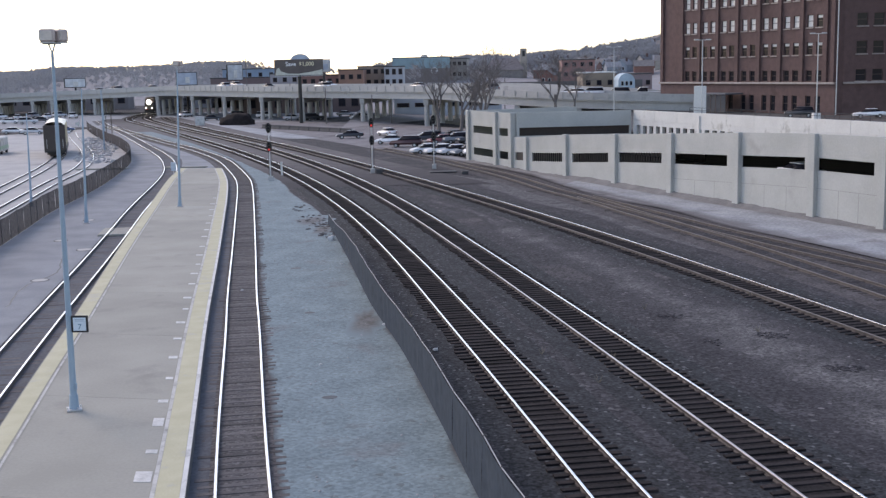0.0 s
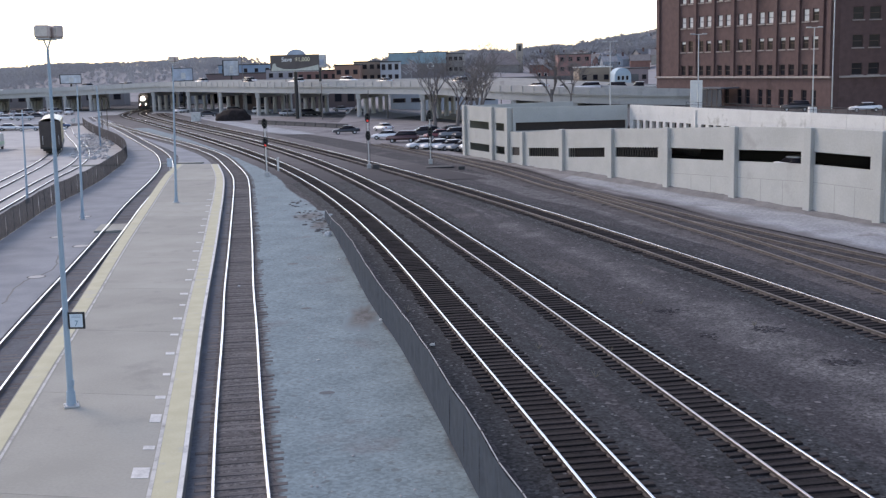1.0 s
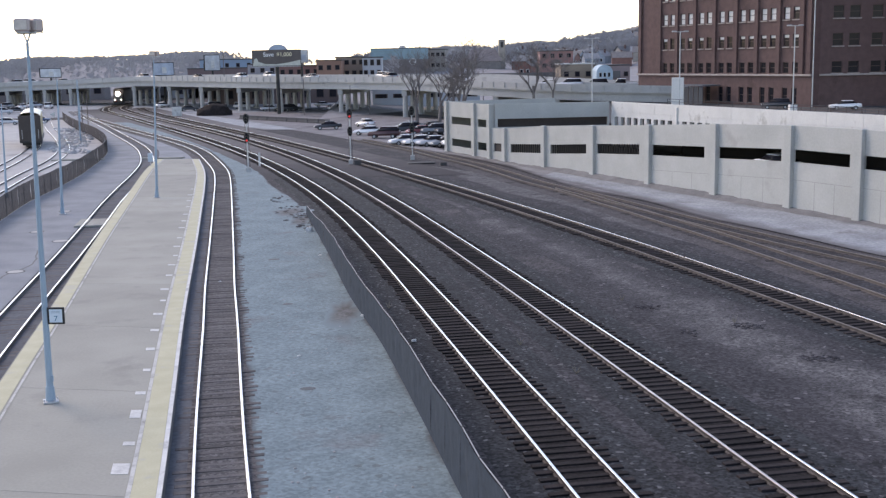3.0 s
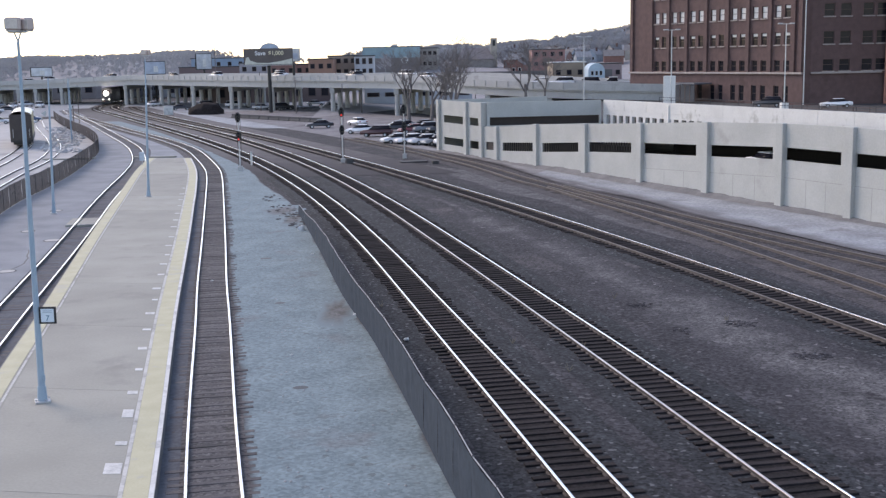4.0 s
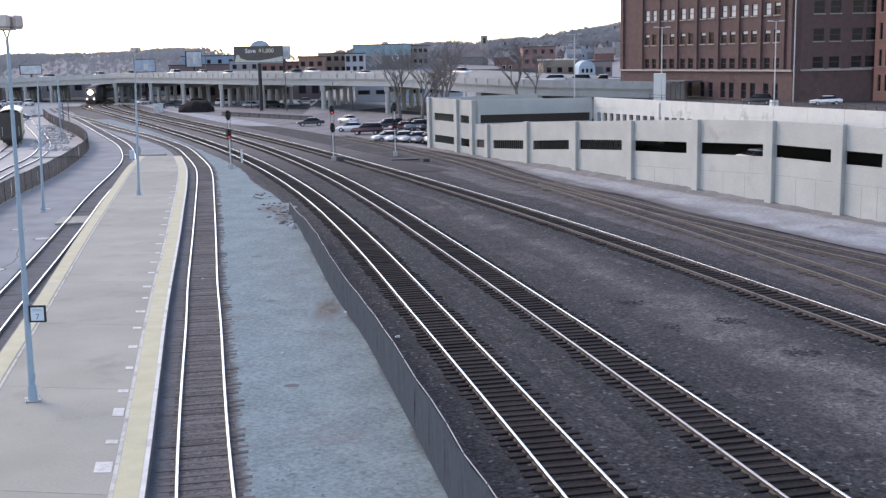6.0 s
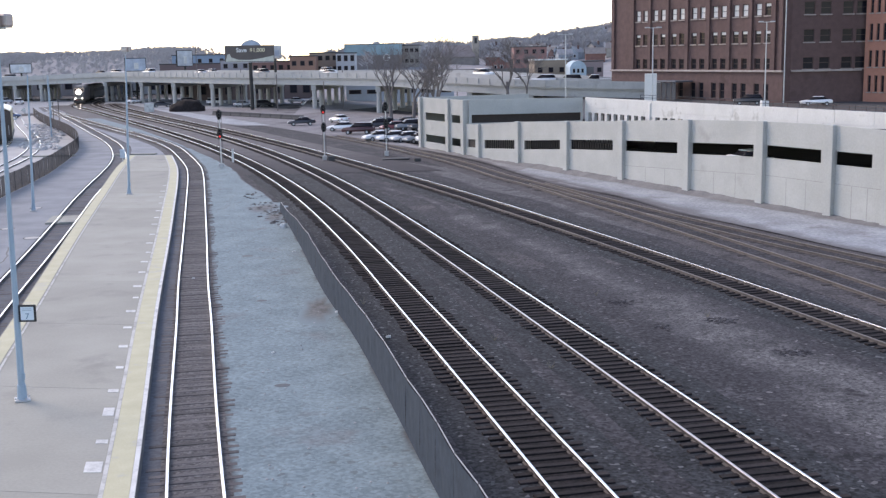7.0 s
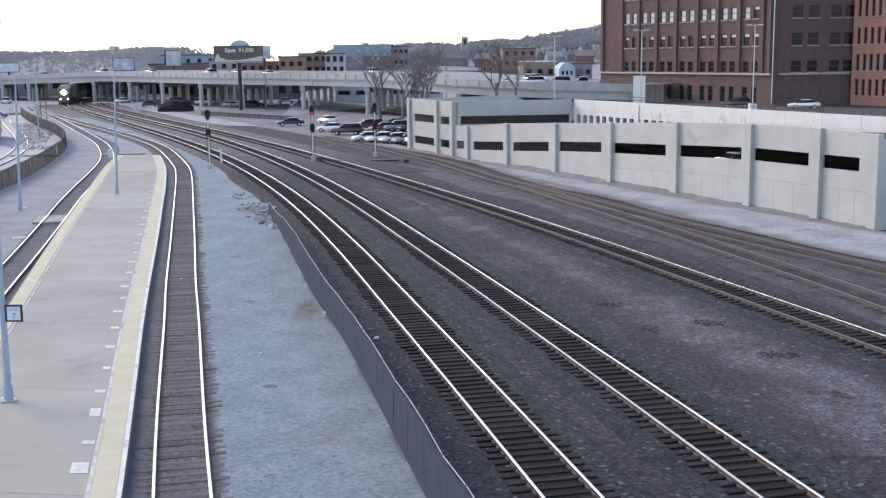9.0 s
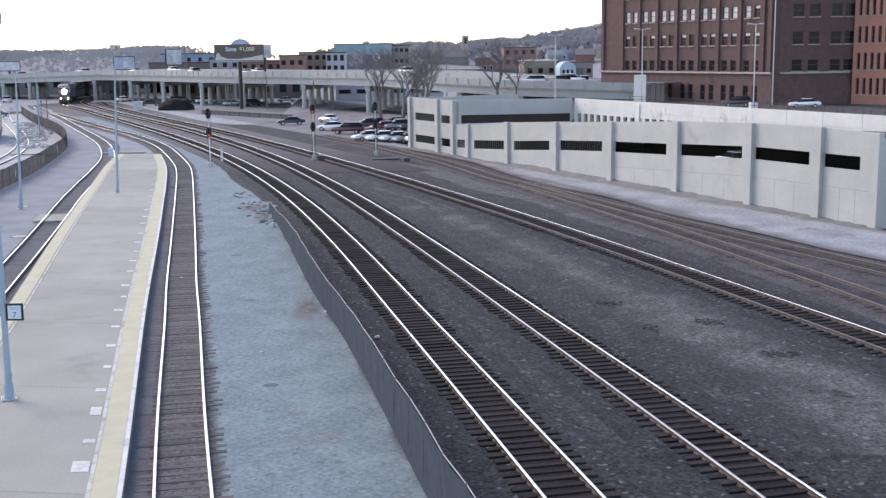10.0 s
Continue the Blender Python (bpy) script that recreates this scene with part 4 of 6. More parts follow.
# ---- platform poles and lamps ----
def floodlight_pole(x, y, z, height, heads, sign=False, lean=0.0):
    t = thing("lamp_post", "tall blue-grey steel lamp post with boxy floodlights" if heads else "tall thin grey steel lamp post", "lamp post", "yard lamp posts", at=(x, y, z))
    t.matrix_basis = pose(x, y, z, 0, lean, 0)
    bm = B()
    box(bm, (0, 0, 0.03), (0.5, 0.5, 0.06), 20, 0.01)
    for a in range(4):
        q = a * math.pi / 2 + 0.8
        rod(bm, (0.24 * math.cos(q), 0.24 * math.sin(q), 0.05), (0.24 * math.cos(q), 0.24 * math.sin(q), 0.13), 0.025, n=6)
    part("base_plate", bm, M_GALV, t, "steel base plate with bolts")
    bm = B()
    rod(bm, (0, 0, 0.05), (0, 0, 0.55), 0.17, 0.14, 14)
    rod(bm, (0, 0, 0.45), (0, 0, height), 0.115, 0.048, 14)
    box(bm, (0.12, -0.06, 0.85), (0.06, 0.10, 0.22), 0, 0.01)
    part("pole", bm, M_POLE, t, smooth=False)
    if heads:
        bm = B()
        rod(bm, (0, 0, height), (-0.10, 0, height + 0.28), 0.03)
        rod(bm, (0, 0, height), (0.10, 0, height + 0.28), 0.03)
        box(bm, (0, 0, height + 0.30), (0.60, 0.08, 0.05))
        part("bracket", bm, M_GALV, t, "forked steel bracket")
        for dx, dy, rz, w in ((-0.09, -0.10, 10, 0.50), (0.22, 0.20, -28, 0.40)):
            bm = B()
            box(bm, (dx, dy, height + 0.56), (w, 0.42, 0.42), rz, 0.06)
            h = part("floodlight", bm, M_LAMP, t, "bronze boxy floodlight housing")
            bm = B()
            box(bm, (dx, dy - 0.22, height + 0.56), (w * 0.8, 0.02, 0.30), rz)
            part("lens", bm, mat("frosted_lens", (0.62, 0.55, 0.50), None, 4, 0.3, bump=0), h, "frosted lens")
            bm = B()
            box(bm, (dx, dy, height + 0.335), (w * 0.9, 0.4, 0.03), rz)
            part("skirt", bm, M_WHITE, h, "white lower flange")
    if sign:
        bm = B()
        box(bm, (0.38, -0.05, 3.02), (0.56, 0.07, 0.58), 0, 0.01)
        board = part("sign", bm, M_BLACK, t, "dark framed square sign")
        bm = B()
        box(bm, (0.38, -0.093, 3.02), (0.43, 0.012, 0.45))
        part("panel", bm, mat("pale_blue_sign_face", (0.62, 0.70, 0.76), (0.56, 0.65, 0.72), 5, 0.5, bump=0), board, "pale sign face")
        num = bpy.data.curves.new("numeral", "FONT")
        num.body, num.size, num.align_x, num.extrude = "7", 0.27, "CENTER", 0.004
        num.materials.append(mat("teal_lettering", (0.10, 0.24, 0.34), None, 5, 0.6, bump=0))
        o = new("numeral", num)
        o.parent = board
        o.matrix_basis = pose(0.38, -0.104, 2.84, 90, 0, 0)
        for k in range(2):
            bm = B()
            box(bm, (0.38, -0.102, 3.18 - k * 0.05), (0.30, 0.006, 0.018))
            part("text_bar", bm, M_POLE, board)
    return t


floodlight_pole(-12.76, 37.45, PZ, 12.05, True, True, 0.8)
floodlight_pole(-22.56, 96.7, PZ, 11.6, True, lean=2.2)
floodlight_pole(-28.5, 89.8, GZ, 10.6, False, lean=2.0)
floodlight_pole(-37.5, 102.7, GZ, 8.4, False, lean=1.5)
floodlight_pole(-52.8, 178.0, GZ, 9.5, False)
floodlight_pole(-61.5, 208.0, GZ, 9.0, False)

# small sign box at the platform's end
t = thing("platform_marker", "pale blue box sign on a short post at the platform end", "sign", at=(-30.2, 127.5, PZ))
rod(bm := B(), (0, 0, 0), (0, 0, 0.5), 0.05)
part("post", bm, M_GALV, t)
box(bm := B(), (0, 0, 0.95), (0.55, 0.25, 0.95), 10, 0.03)
part("cabinet", bm, mat("pale_blue_enamel", (0.52, 0.60, 0.68), None, 3, 0.5), t)


# ---- signals ----
def signal(x, y, top_red, label):
    t = thing("railway_signal", label, "railway signal", "trackside signals", at=(x * K, y * K, GZ - 0.06))
    bm = box(B(), (0, 0, 0.25), (0.5, 0.5, 0.6), 0, 0.04)
    part("footing", bm, M_CONC, t, "concrete footing")
    bm = rod(B(), (0, 0, 0.5), (0, 0, 6.3), 0.075, 0.06)
    part("mast", bm, M_GALV, t, "silver steel mast")
    for k, z in enumerate((5.75, 3.75)):
        bm = B()
        bmesh.ops.create_cone(bm, cap_ends=True, segments=18, radius1=0.29, radius2=0.29, depth=0.05, matrix=Matrix.Translation((0, -0.16, z)) @ Matrix.Rotation(radians(90), 4, "X") @ Matrix.Diagonal((1.0, 1.9, 1, 1)))
        h = part("signal_head", bm, M_BLACK, t, "black oval signal backboard")
        box(bm := B(), (0, -0.02, z), (0.3, 0.22, 0.95), 0, 0.03)
        part("case", bm, M_BLACK, h)
        for j, dz in enumerate((0.32, 0.0, -0.32)):
            bm = B()
            for a in range(8):
                q0, q1 = math.pi * (a / 8), math.pi * ((a + 1) / 8)
                vs = [bm.verts.new(v) for v in ((0.13 * math.cos(q0), -0.19, z + dz + 0.13 * math.sin(q0)), (0.13 * math.cos(q1), -0.19, z + dz + 0.13 * math.sin(q1)), (0.13 * math.cos(q1), -0.48, z + dz + 0.13 * math.sin(q1)), (0.13 * math.cos(q0), -0.48, z + dz + 0.13 * math.sin(q0)))]
                bm.faces.new(vs)
            part("hood", bm, M_BLACK, h)
            bm = B()
            bmesh.ops.create_cone(bm, cap_ends=True, segments=14, radius1=0.11, radius2=0.11, depth=0.03, matrix=Matrix.Translation((0, -0.195, z + dz)) @ Matrix.Rotation(radians(90), 4, "X"))
            lit = j == 2 and k in top_red
            part("lens", bm, M_RED if lit else M_GLASS, h, "glowing red lens" if lit else "")
    bm = B()
    for sx in (-0.2, 0.2):
        rod(bm, (sx, 0.25, 0.4), (sx, 0.25, 6.1), 0.02, n=6)
    for r in range(17):
        rod(bm, (-0.2, 0.25, 0.7 + r * 0.32), (0.2, 0.25, 0.7 + r * 0.32), 0.014, n=6)
    part("ladder", bm, M_DARKCONC, t, "narrow steel ladder")
    return t


signal(-18.2, 120.3, (1,), "silver signal mast with two black heads, lower one red")
signal(-7.7, 126.9, (0,), "silver signal mast with two black heads, upper one red")
signal(-0.8, 131.0, (), "silver signal mast with two dark heads beside the parking lot")
t = thing("marker_post", "short white trackside marker post", "post", at=(-18.1, 128.2, GZ - 0.06))
part("post", box(B(), (0, 0, 0.75), (0.22, 0.12, 1.5), 0, 0.03), M_WHITE, t)
part("cap", box(B(), (0, 0, 1.52), (0.27, 0.17, 0.06), 0, 0.02), M_GALV, t)
for x, y, w, d, h in ((0.2, 127.5, 3.0, 1.4, 0.10), (-7.0, 127.6, 0.8, 0.7, 0.5), (2.6, 125.0, 0.7, 0.7, 0.3)):
    t = thing("equipment_box", "low grey trackside equipment box", "equipment box", "trackside boxes", at=(x, y, GZ - 0.06))
    part("body", box(B(), (0, 0, h / 2), (w, d, h), 8, 0.04), M_DARKCONC, t)
    part("lid", box(B(), (0, 0, h + 0.03), (w + 0.08, d + 0.08, 0.06), 8, 0.02), M_DARKCONC, t)


# ---- fences ----
def fence(points, height, panel, label, group, step, zb, dip=None, wire=None, lean=0.0, wave=0.04):
    t = thing("fence", label, "fence", group, "structure")
    line = spline(points, 0.25)
    picks, s, due = [], 0.0, 0.0
    for a, b in zip(line, line[1:]):
        if s >= due:
            picks.append(a)
            due += step
        s += (b - a).length
    rng = random.Random(len(points))
    tops = [height * (1 + (dip(p.y) if dip else 0)) + rng.uniform(-wave, wave) for p in picks]
    for p, z in zip(picks, tops):
        part("post", rod(B(), (p.x, p.y, zb - 0.1), (p.x, p.y, zb + z + 0.05), 0.022, n=6), M_DARKCONC, t)
    for i, (p, q) in enumerate(zip(picks, picks[1:])):
        bm = B()
        n = Vector((q.y - p.y, p.x - q.x)).normalized()
        cols = []
        for j in range(5):
            f = j / 4
            m = p.lerp(q, f)
            sag = -0.05 * math.sin(f * math.pi)
            z = tops[i] * (1 - f) + tops[i + 1] * f + sag
            w = rng.uniform(-0.03, 0.03)
            cols.append([bm.verts.new((m.x - n.x * (0.04 + lean * (2 - k) / 2 + w * (k == 1)), m.y - n.y * (0.04 + lean * (2 - k) / 2 + w * (k == 1)), zb + z * k / 2)) for k in range(3)])
        for c, d in zip(cols, cols[1:]):
            for k in range(2):
                bm.faces.new((c[k], d[k], d[k + 1], c[k + 1]))
        part("panel", bm, panel, t)
        part("top_rail", rod(B(), (p.x, p.y, zb + tops[i]), (q.x, q.y, zb + tops[i + 1]), 0.016 if wire else 0.022, n=6), wire or M_BLACK, t)
    return t


fence([(x * K, y * K) for x, y in FENCE_MID], 1.55, M_FABRIC, "low fence of dark fabric with a pale top wire", "yard fences", 2.4, GZ, dip=lambda y: 0.22 * max(0, min(1, (44 - y) / 14)) - 0.5 * max(0, min(1, (y - 66) / 16)), wire=M_WIRE, lean=0.05, wave=0.09)
fence([(x * K, y * K) for x, y in FENCE_L], 1.8, M_FENCE, "tall dark screened chain-link fence", "yard fences", 2.6, GZ)

# crossing boards over the platform siding
t = thing("track_crossing", "pale concrete crossing boards laid across the siding", "crossing", kind="structure", at=(-24.0, 83.8, 0))
for k, (dx, w) in enumerate(((-1.15, 0.75), (0.0, 1.36), (1.55, 1.3))):
    part("board", box(B(), (dx - 0.0, 0, -0.09), (w, 3.6, 0.17), 8, 0.02), M_SLAB, t)
t = thing("track_crossing", "pale concrete crossing strip at the platform end", "crossing", kind="structure", at=(-37.5, 141.5, 0))
for k, (dx, w) in enumerate(((-5.0, 6.5), (3.6, 1.32), (6.6, 3.2))):
    part("board", box(B(), (dx, dx * -0.02, -0.09), (w, 0.9, 0.17), -3, 0.02), M_SLAB, t)
# ramp at the platform's end
bm = B()
vs = [bm.verts.new(v) for v in ((-31.3, 136.8, PZ), (-26.6, 135.6, PZ), (-27.3, 139.5, GZ), (-31.6, 140.2, GZ), (-31.3, 136.8, GZ - 0.1), (-26.6, 135.6, GZ - 0.1))]
bm.faces.new((vs[0], vs[1], vs[2], vs[3]))
bm.faces.new((vs[1], vs[5], vs[2]))
bm.faces.new((vs[0], vs[3], vs[4]))
bm.faces.new((vs[0], vs[4], vs[5], vs[1]))
part("end_ramp", bm, M_SLAB, platform, "sloping concrete end ramp")
# white bars painted along the inner line of the platform
rng = random.Random(4)
for i in range(22):
    y = 30.5 + i * 2.5 + rng.uniform(-0.5, 0.5) + (i * 0.12) ** 2 * 3
    if y > 112:
        break
    w = rng.choice((0.28, 0.36, 0.42)) if i > 2 else (0.5, 0.36, 0.36)[i]
    plat_strip("paint_bar", 1, -1.04 - w, 1, -1.04, PZ, PZ + 0.011, y, y + (rng.uniform(0.3, 0.42) if i not in (0, 2) else 0.85), M_WHITE, "short worn white painted bar", 0.4)


# ---- vehicles ----
def car(style, colour, at, rz, label, group="parked cars", rough=0.3):
    t = thing("car", label, "car", group, at=at, rz=rz)
    paint = mat("car_paint", colour, tuple(min(1, c * 1.12) for c in colour), 0.8, rough, bump=0, spec=0.7)
    low = style in ("sedan",)
    L, W = (4.7, 1.8) if low else (4.8, 1.92)
    roof = 1.43 if low else 1.78
    if style == "truck":
        prof = [(-2.7, 0.45), (-2.7, 1.0), (-0.4, 1.02), (0.75, 1.05), (1.05, 1.08), (2.45, 0.98), (2.6, 0.8), (2.6, 0.42)]
        glass = [(-0.45, 1.0), (-0.35, 1.75), (0.85, 1.75), (1.5, 1.03)]
    elif low:
        prof = [(-2.32, 0.42), (-2.36, 0.72), (-2.25, 0.96), (-1.5, 1.0), (1.0, 0.93), (2.1, 0.78), (2.33, 0.6), (2.33, 0.38)]
        glass = [(-1.75, 0.96), (-0.95, 1.40), (0.25, 1.43), (1.15, 0.9)]
    else:
        prof = [(-2.35, 0.45), (-2.4, 0.8), (-2.33, 1.12), (-1.5, 1.14), (1.05, 1.10), (2.15, 1.0), (2.38, 0.8), (2.38, 0.42)]
        glass = [(-2.25, 1.10), (-1.95, 1.70), (0.3, 1.75), (1.2, 1.06)]

    def side(poly, w0, w1, material, name, label="", inset=None):
        bm = B()
        zmin, zmax = min(z for _, z in poly), max(z for _, z in poly)
        rows = []
        for sgn in (-1, 1):
            rows.append([bm.verts.new((x, sgn * (w0 + (w1 - w0) * (z - zmin) / (zmax - zmin)) / 2, z)) for x, z in poly])
        bm.faces.new(rows[0])
        bm.faces.new(list(reversed(rows[1])))
        for i in range(len(poly)):
            j = (i + 1) % len(poly)
            bm.faces.new((rows[0][j], rows[0][i], rows[1][i], rows[1][j]))
        bmesh.ops.recalc_face_normals(bm, faces=bm.faces[:])
        bmesh.ops.bevel(bm, geom=bm.edges[:], offset=0.05, segments=2, affect="EDGES")
        return part(name, bm, material, t, label, smooth=True)

    side(prof, W, W * 0.97, paint, "body")
    side(glass, W * 0.93, W * 0.72, M_GLASS, "glazing", "dark tinted glazing")
    gx = [x for x, z in glass]
    bm = box(B(), ((gx[1] + gx[2]) / 2, 0, glass[1][1] + 0.015), (gx[2] - gx[1] + 0.25, W * 0.74, 0.07), 0, 0.03)
    part("roof", bm, paint, t)
    for x in (-1.42, 1.42):
        for sy in (-1, 1):
            bm = rod(B(), (x, sy * (W / 2 - 0.2), 0.33), (x, sy * (W / 2 + 0.01), 0.33), 0.33, n=14)
            w = part("wheel", bm, M_BLACK, t, "black tyre")
            bm = rod(B(), (x, sy * (W / 2 - 0.1), 0.33), (x, sy * (W / 2 + 0.02), 0.33), 0.19, n=10)
            part("rim", bm, M_GALV, w, "grey wheel rim")
    for sy in (-0.62, 0.62):
        part("headlight", box(B(), (prof[-2][0] - 0.03, sy, prof[-2][1] - 0.02), (0.1, 0.36, 0.14), 0, 0.02), M_WHITE, t, "clear headlight")
        part("tail_light", box(B(), (prof[0][0] + 0.0, sy * 1.1, prof[1][1] + 0.05), (0.1, 0.3, 0.16), 0, 0.02), M_TAIL, t, "red tail light")
    return t


M_TAIL = mat("red_tail_lamp", (0.35, 0.03, 0.03), None, 3, 0.3, bump=0)
SILVER, WHITE, DARK, MAROON, BLUE, GREY, RED = (0.50, 0.51, 0.53), (0.74, 0.74, 0.75), (0.035, 0.037, 0.042), (0.075, 0.03, 0.032), (0.06, 0.10, 0.19), (0.20, 0.21, 0.22), (0.20, 0.045, 0.045)
GZP = GZ - 0.06
lot = [("sedan", SILVER, -1.9, 156.0, 205), ("sedan", WHITE, 0.0, 154.6, 205), ("sedan", SILVER, 1.9, 152.8, 206), ("sedan", GREY, 3.6, 151.0, 206), ("suv", WHITE, 5.4, 149.6, 205),
       ("suv", DARK, -2.2, 181.0, 200), ("sedan", RED, 0.3, 177.0, 202), ("suv", GREY, 2.5, 176.6, 203), ("suv", DARK, 4.8, 175.0, 203), ("sedan", WHITE, 7.4, 173, 205), ("suv", SILVER, 6.2, 163, 203),
       ("sedan", DARK, -15.6, 195.0, 190), ("suv", MAROON, -5.2, 170.6, 172), ("sedan", WHITE, -8.0, 178.5, 175), ("sedan", WHITE, -9.4, 200.5, 120), ("sedan", GREY, -1.5, 190, 200), ("sedan", DARK, 2.0, 188, 200)]
words = {SILVER: "silver", WHITE: "white", DARK: "black", MAROON: "dark maroon", BLUE: "dark blue", GREY: "grey", RED: "red"}
for st, c, x, y, r in lot:
    car(st, c, (x, y, GZP), r, words[c] + (" sedan" if st == "sedan" else " sport utility car") + " parked in the lot by the garage")
for st, c, x, y, r in (("suv", WHITE, -44.4, 289.8, 20), ("sedan", SILVER, -35.5, 274, 15), ("truck", WHITE, -18.4, 266, 10), ("suv", GREY, -52.2, 297, 30), ("sedan", WHITE, -69, 309.5, 60), ("sedan", DARK, -56.5, 282, 20), ("sedan", SILVER, -24, 290, 10), ("suv", DARK, -30, 270, 30)):
    car(st, c, (x, y, GZP), r, words[c] + " vehicle parked under the viaduct", "cars under the viaduct")
for st, c, x, y, r in (("sedan", SILVER, -83.5, 233, 10), ("sedan", WHITE, -88.5, 236, 10), ("sedan", BLUE, -79.5, 240, 12), ("suv", WHITE, -93.5, 234, 8), ("sedan", SILVER, -76.0, 226, 20), ("suv", GREY, -98, 240, 5)):
    car(st, c, (x, y, GZ - 0.02), r, words[c] + " car parked in the coach yard", "cars in the coach yard")
for style, colour, at, rz, size, label in (("suv", DARK, (49.8, 157.5, SZ), 165, 0.84, "black compact utility car parked on the street deck"), ("sedan", WHITE, (57.0, 151.0, SZ), 174, 0.88, "white compact sedan parked on the street deck")):
    c = car(style, colour, at, rz, label, "cars on the street")
    c.matrix_basis = c.matrix_basis @ Matrix.Scale(size, 4)
for i, (st, c, x, y, r) in enumerate((("suv", WHITE, 27.0, 203, 170), ("suv", DARK, 31.6, 203, 175), ("truck", WHITE, 36.6, 203, 175), ("sedan", DARK, 40.5, 205, 180), ("sedan", WHITE, 24.0, 210, 160))):
    car(st, c, (x, y, 5.8 - (x - 24) * 0.025), r, words[c] + " vehicle on the street beyond the garage", "cars on the street")

# coach-yard shuttle van
t = thing("shuttle_van", "pale green and white shuttle van in the yard", "van", at=(-69.0, 176.5, GZ - 0.02), rz=100)
part("body", box(B(), (0, 0, 1.45), (6.2, 2.2, 2.2), 0, 0.15), M_WHITE, t)
part("stripe", box(B(), (0, 0, 1.0), (6.22, 2.22, 0.55), 0, 0.02), mat("pale_green_paint", (0.42, 0.58, 0.42), None, 1, 0.4, bump=0), t, "pale green lower stripe")
part("windscreen", box(B(), (3.08, 0, 1.9), (0.08, 1.9, 0.9), 0, 0.02), M_GLASS, t)
for x in (-2, 2):
    for sy in (-1, 1):
        part("wheel", rod(B(), (x, sy * 0.8, 0.42), (x, sy * 1.08, 0.42), 0.42, n=14), M_BLACK, t)

# parked locomotive in the yard
t = thing("parked_locomotive", "locomotive with a yellow-lit side and a dark end parked in the yard", "locomotive", at=(-55.4, 163.0, 0), rz=17.0)
# light falling on side and roof is painted in as yellow and cream
M_LOCO = mat("yellow_lit_paint", (0.45, 0.36, 0.20), (0.52, 0.43, 0.27), 0.6, 0.5, bump=0.05, stain=(0.30, 0.25, 0.17), stain_scale=0.5)
part("frame", box(B(), (0, 9, 0.95), (3.0, 18.0, 0.5), 0, 0.05), M_BLACK, t, "dark underframe")
part("body", box(B(), (0, 9, 2.9), (2.9, 17.6, 3.3), 0, 0.12), M_LOCO, t)
part("end", box(B(), (0, 0.1, 2.75), (3.0, 0.25, 3.7), 0, 0.1), mat("dark_brown_end", (0.05, 0.038, 0.035), None, 1, 0.6), t, "dark end wall")
bm = B()
for k in range(7):
    a0 = math.pi * k / 7
    a1 = math.pi * (k + 1) / 7
    vs = [bm.verts.new(v) for v in ((1.4 * math.cos(a0), 0.3, 4.5 + 0.55 * math.sin(a0)), (1.4 * math.cos(a1), 0.3, 4.5 + 0.55 * math.sin(a1)), (1.4 * math.cos(a1), 17.8, 4.5 + 0.55 * math.sin(a1)), (1.4 * math.cos(a0), 17.8, 4.5 + 0.55 * math.sin(a0)))]
    bm.faces.new(vs)
part("roof", bm, mat("glare_cream_roof", (0.72, 0.66, 0.52), None, 1, 0.35), t, "roof paled for its glare")
for y in (3, 15):
    part("bogie", box(B(), (0, y, 0.55), (2.4, 3.6, 0.5), 0, 0.05), M_BLACK, t)
    for yy in (-1.2, 0, 1.2):
        part("wheelset", rod(B(), (-0.82, y + yy, 0.48), (0.82, y + yy, 0.48), 0.48, n=14), M_RUST, t)
for sx in (-1.1, 1.1):
    part("handrail", rod(B(), (sx, -0.12, 1.3), (sx, -0.12, 2.6), 0.03, n=6), M_GALV, t)

# dirt heap, white bin and rubble beside the yard fence
bm = B()
bmesh.ops.create_icosphere(bm, subdivisions=4, radius=1)
for v in bm.verts:
    v.co = Vector((v.co.x * 4.0, v.co.y * 2.6, max(-0.1, v.co.z) * 2.6)) * (1 + 0.22 * noise.noise(v.co * 1.7) + 0.12 * noise.noise(v.co * 5.0))
    v.co += Vector((-45.6, 256.5, GZP))
solo("earth_mound", bm, M_TIE, "dark brown heap of earth beside the tracks", "dirt heap", smooth=True)
t = thing("storage_bin", "white storage bin standing by the tracks", "bin", at=(-54.3, 257, GZP))
part("body", box(B(), (0, 0, 0.95), (2.1, 1.6, 1.9), 10, 0.08), M_WHITE, t)
part("lid", box(B(), (0, 0, 1.95), (2.2, 1.7, 0.12), 10, 0.04), M_GALV, t)
rng = random.Random(9)
bm = B()
for _ in range(420):
    f = rng.random()
    y = 150 + 62 * f
    x = float(np.interp(y, [131, 146, 160, 178, 213], [-37.4, -41.0, -46, -50, -62])) * K - rng.uniform(0.8, 6.0)
    s = rng.uniform(0.15, 0.65)
    m = Matrix.Translation((x, y * K, GZ + s * 0.15)) @ Euler((rng.uniform(-0.5, 0.5), rng.uniform(-0.5, 0.5), rng.uniform(0, 6))).to_matrix().to_4x4() @ Matrix.Diagonal((s, s * rng.uniform(0.3, 1), s * rng.uniform(0.2, 0.6), 1))
    bmesh.ops.create_cube(bm, size=1, matrix=m)
solo("rubble", bm, mat("mixed_rubble", (0.62, 0.61, 0.60), (0.28, 0.27, 0.27), 0.5, 0.9), "piled pale rubble and timber behind the fence", "rubble", kind="stuff")
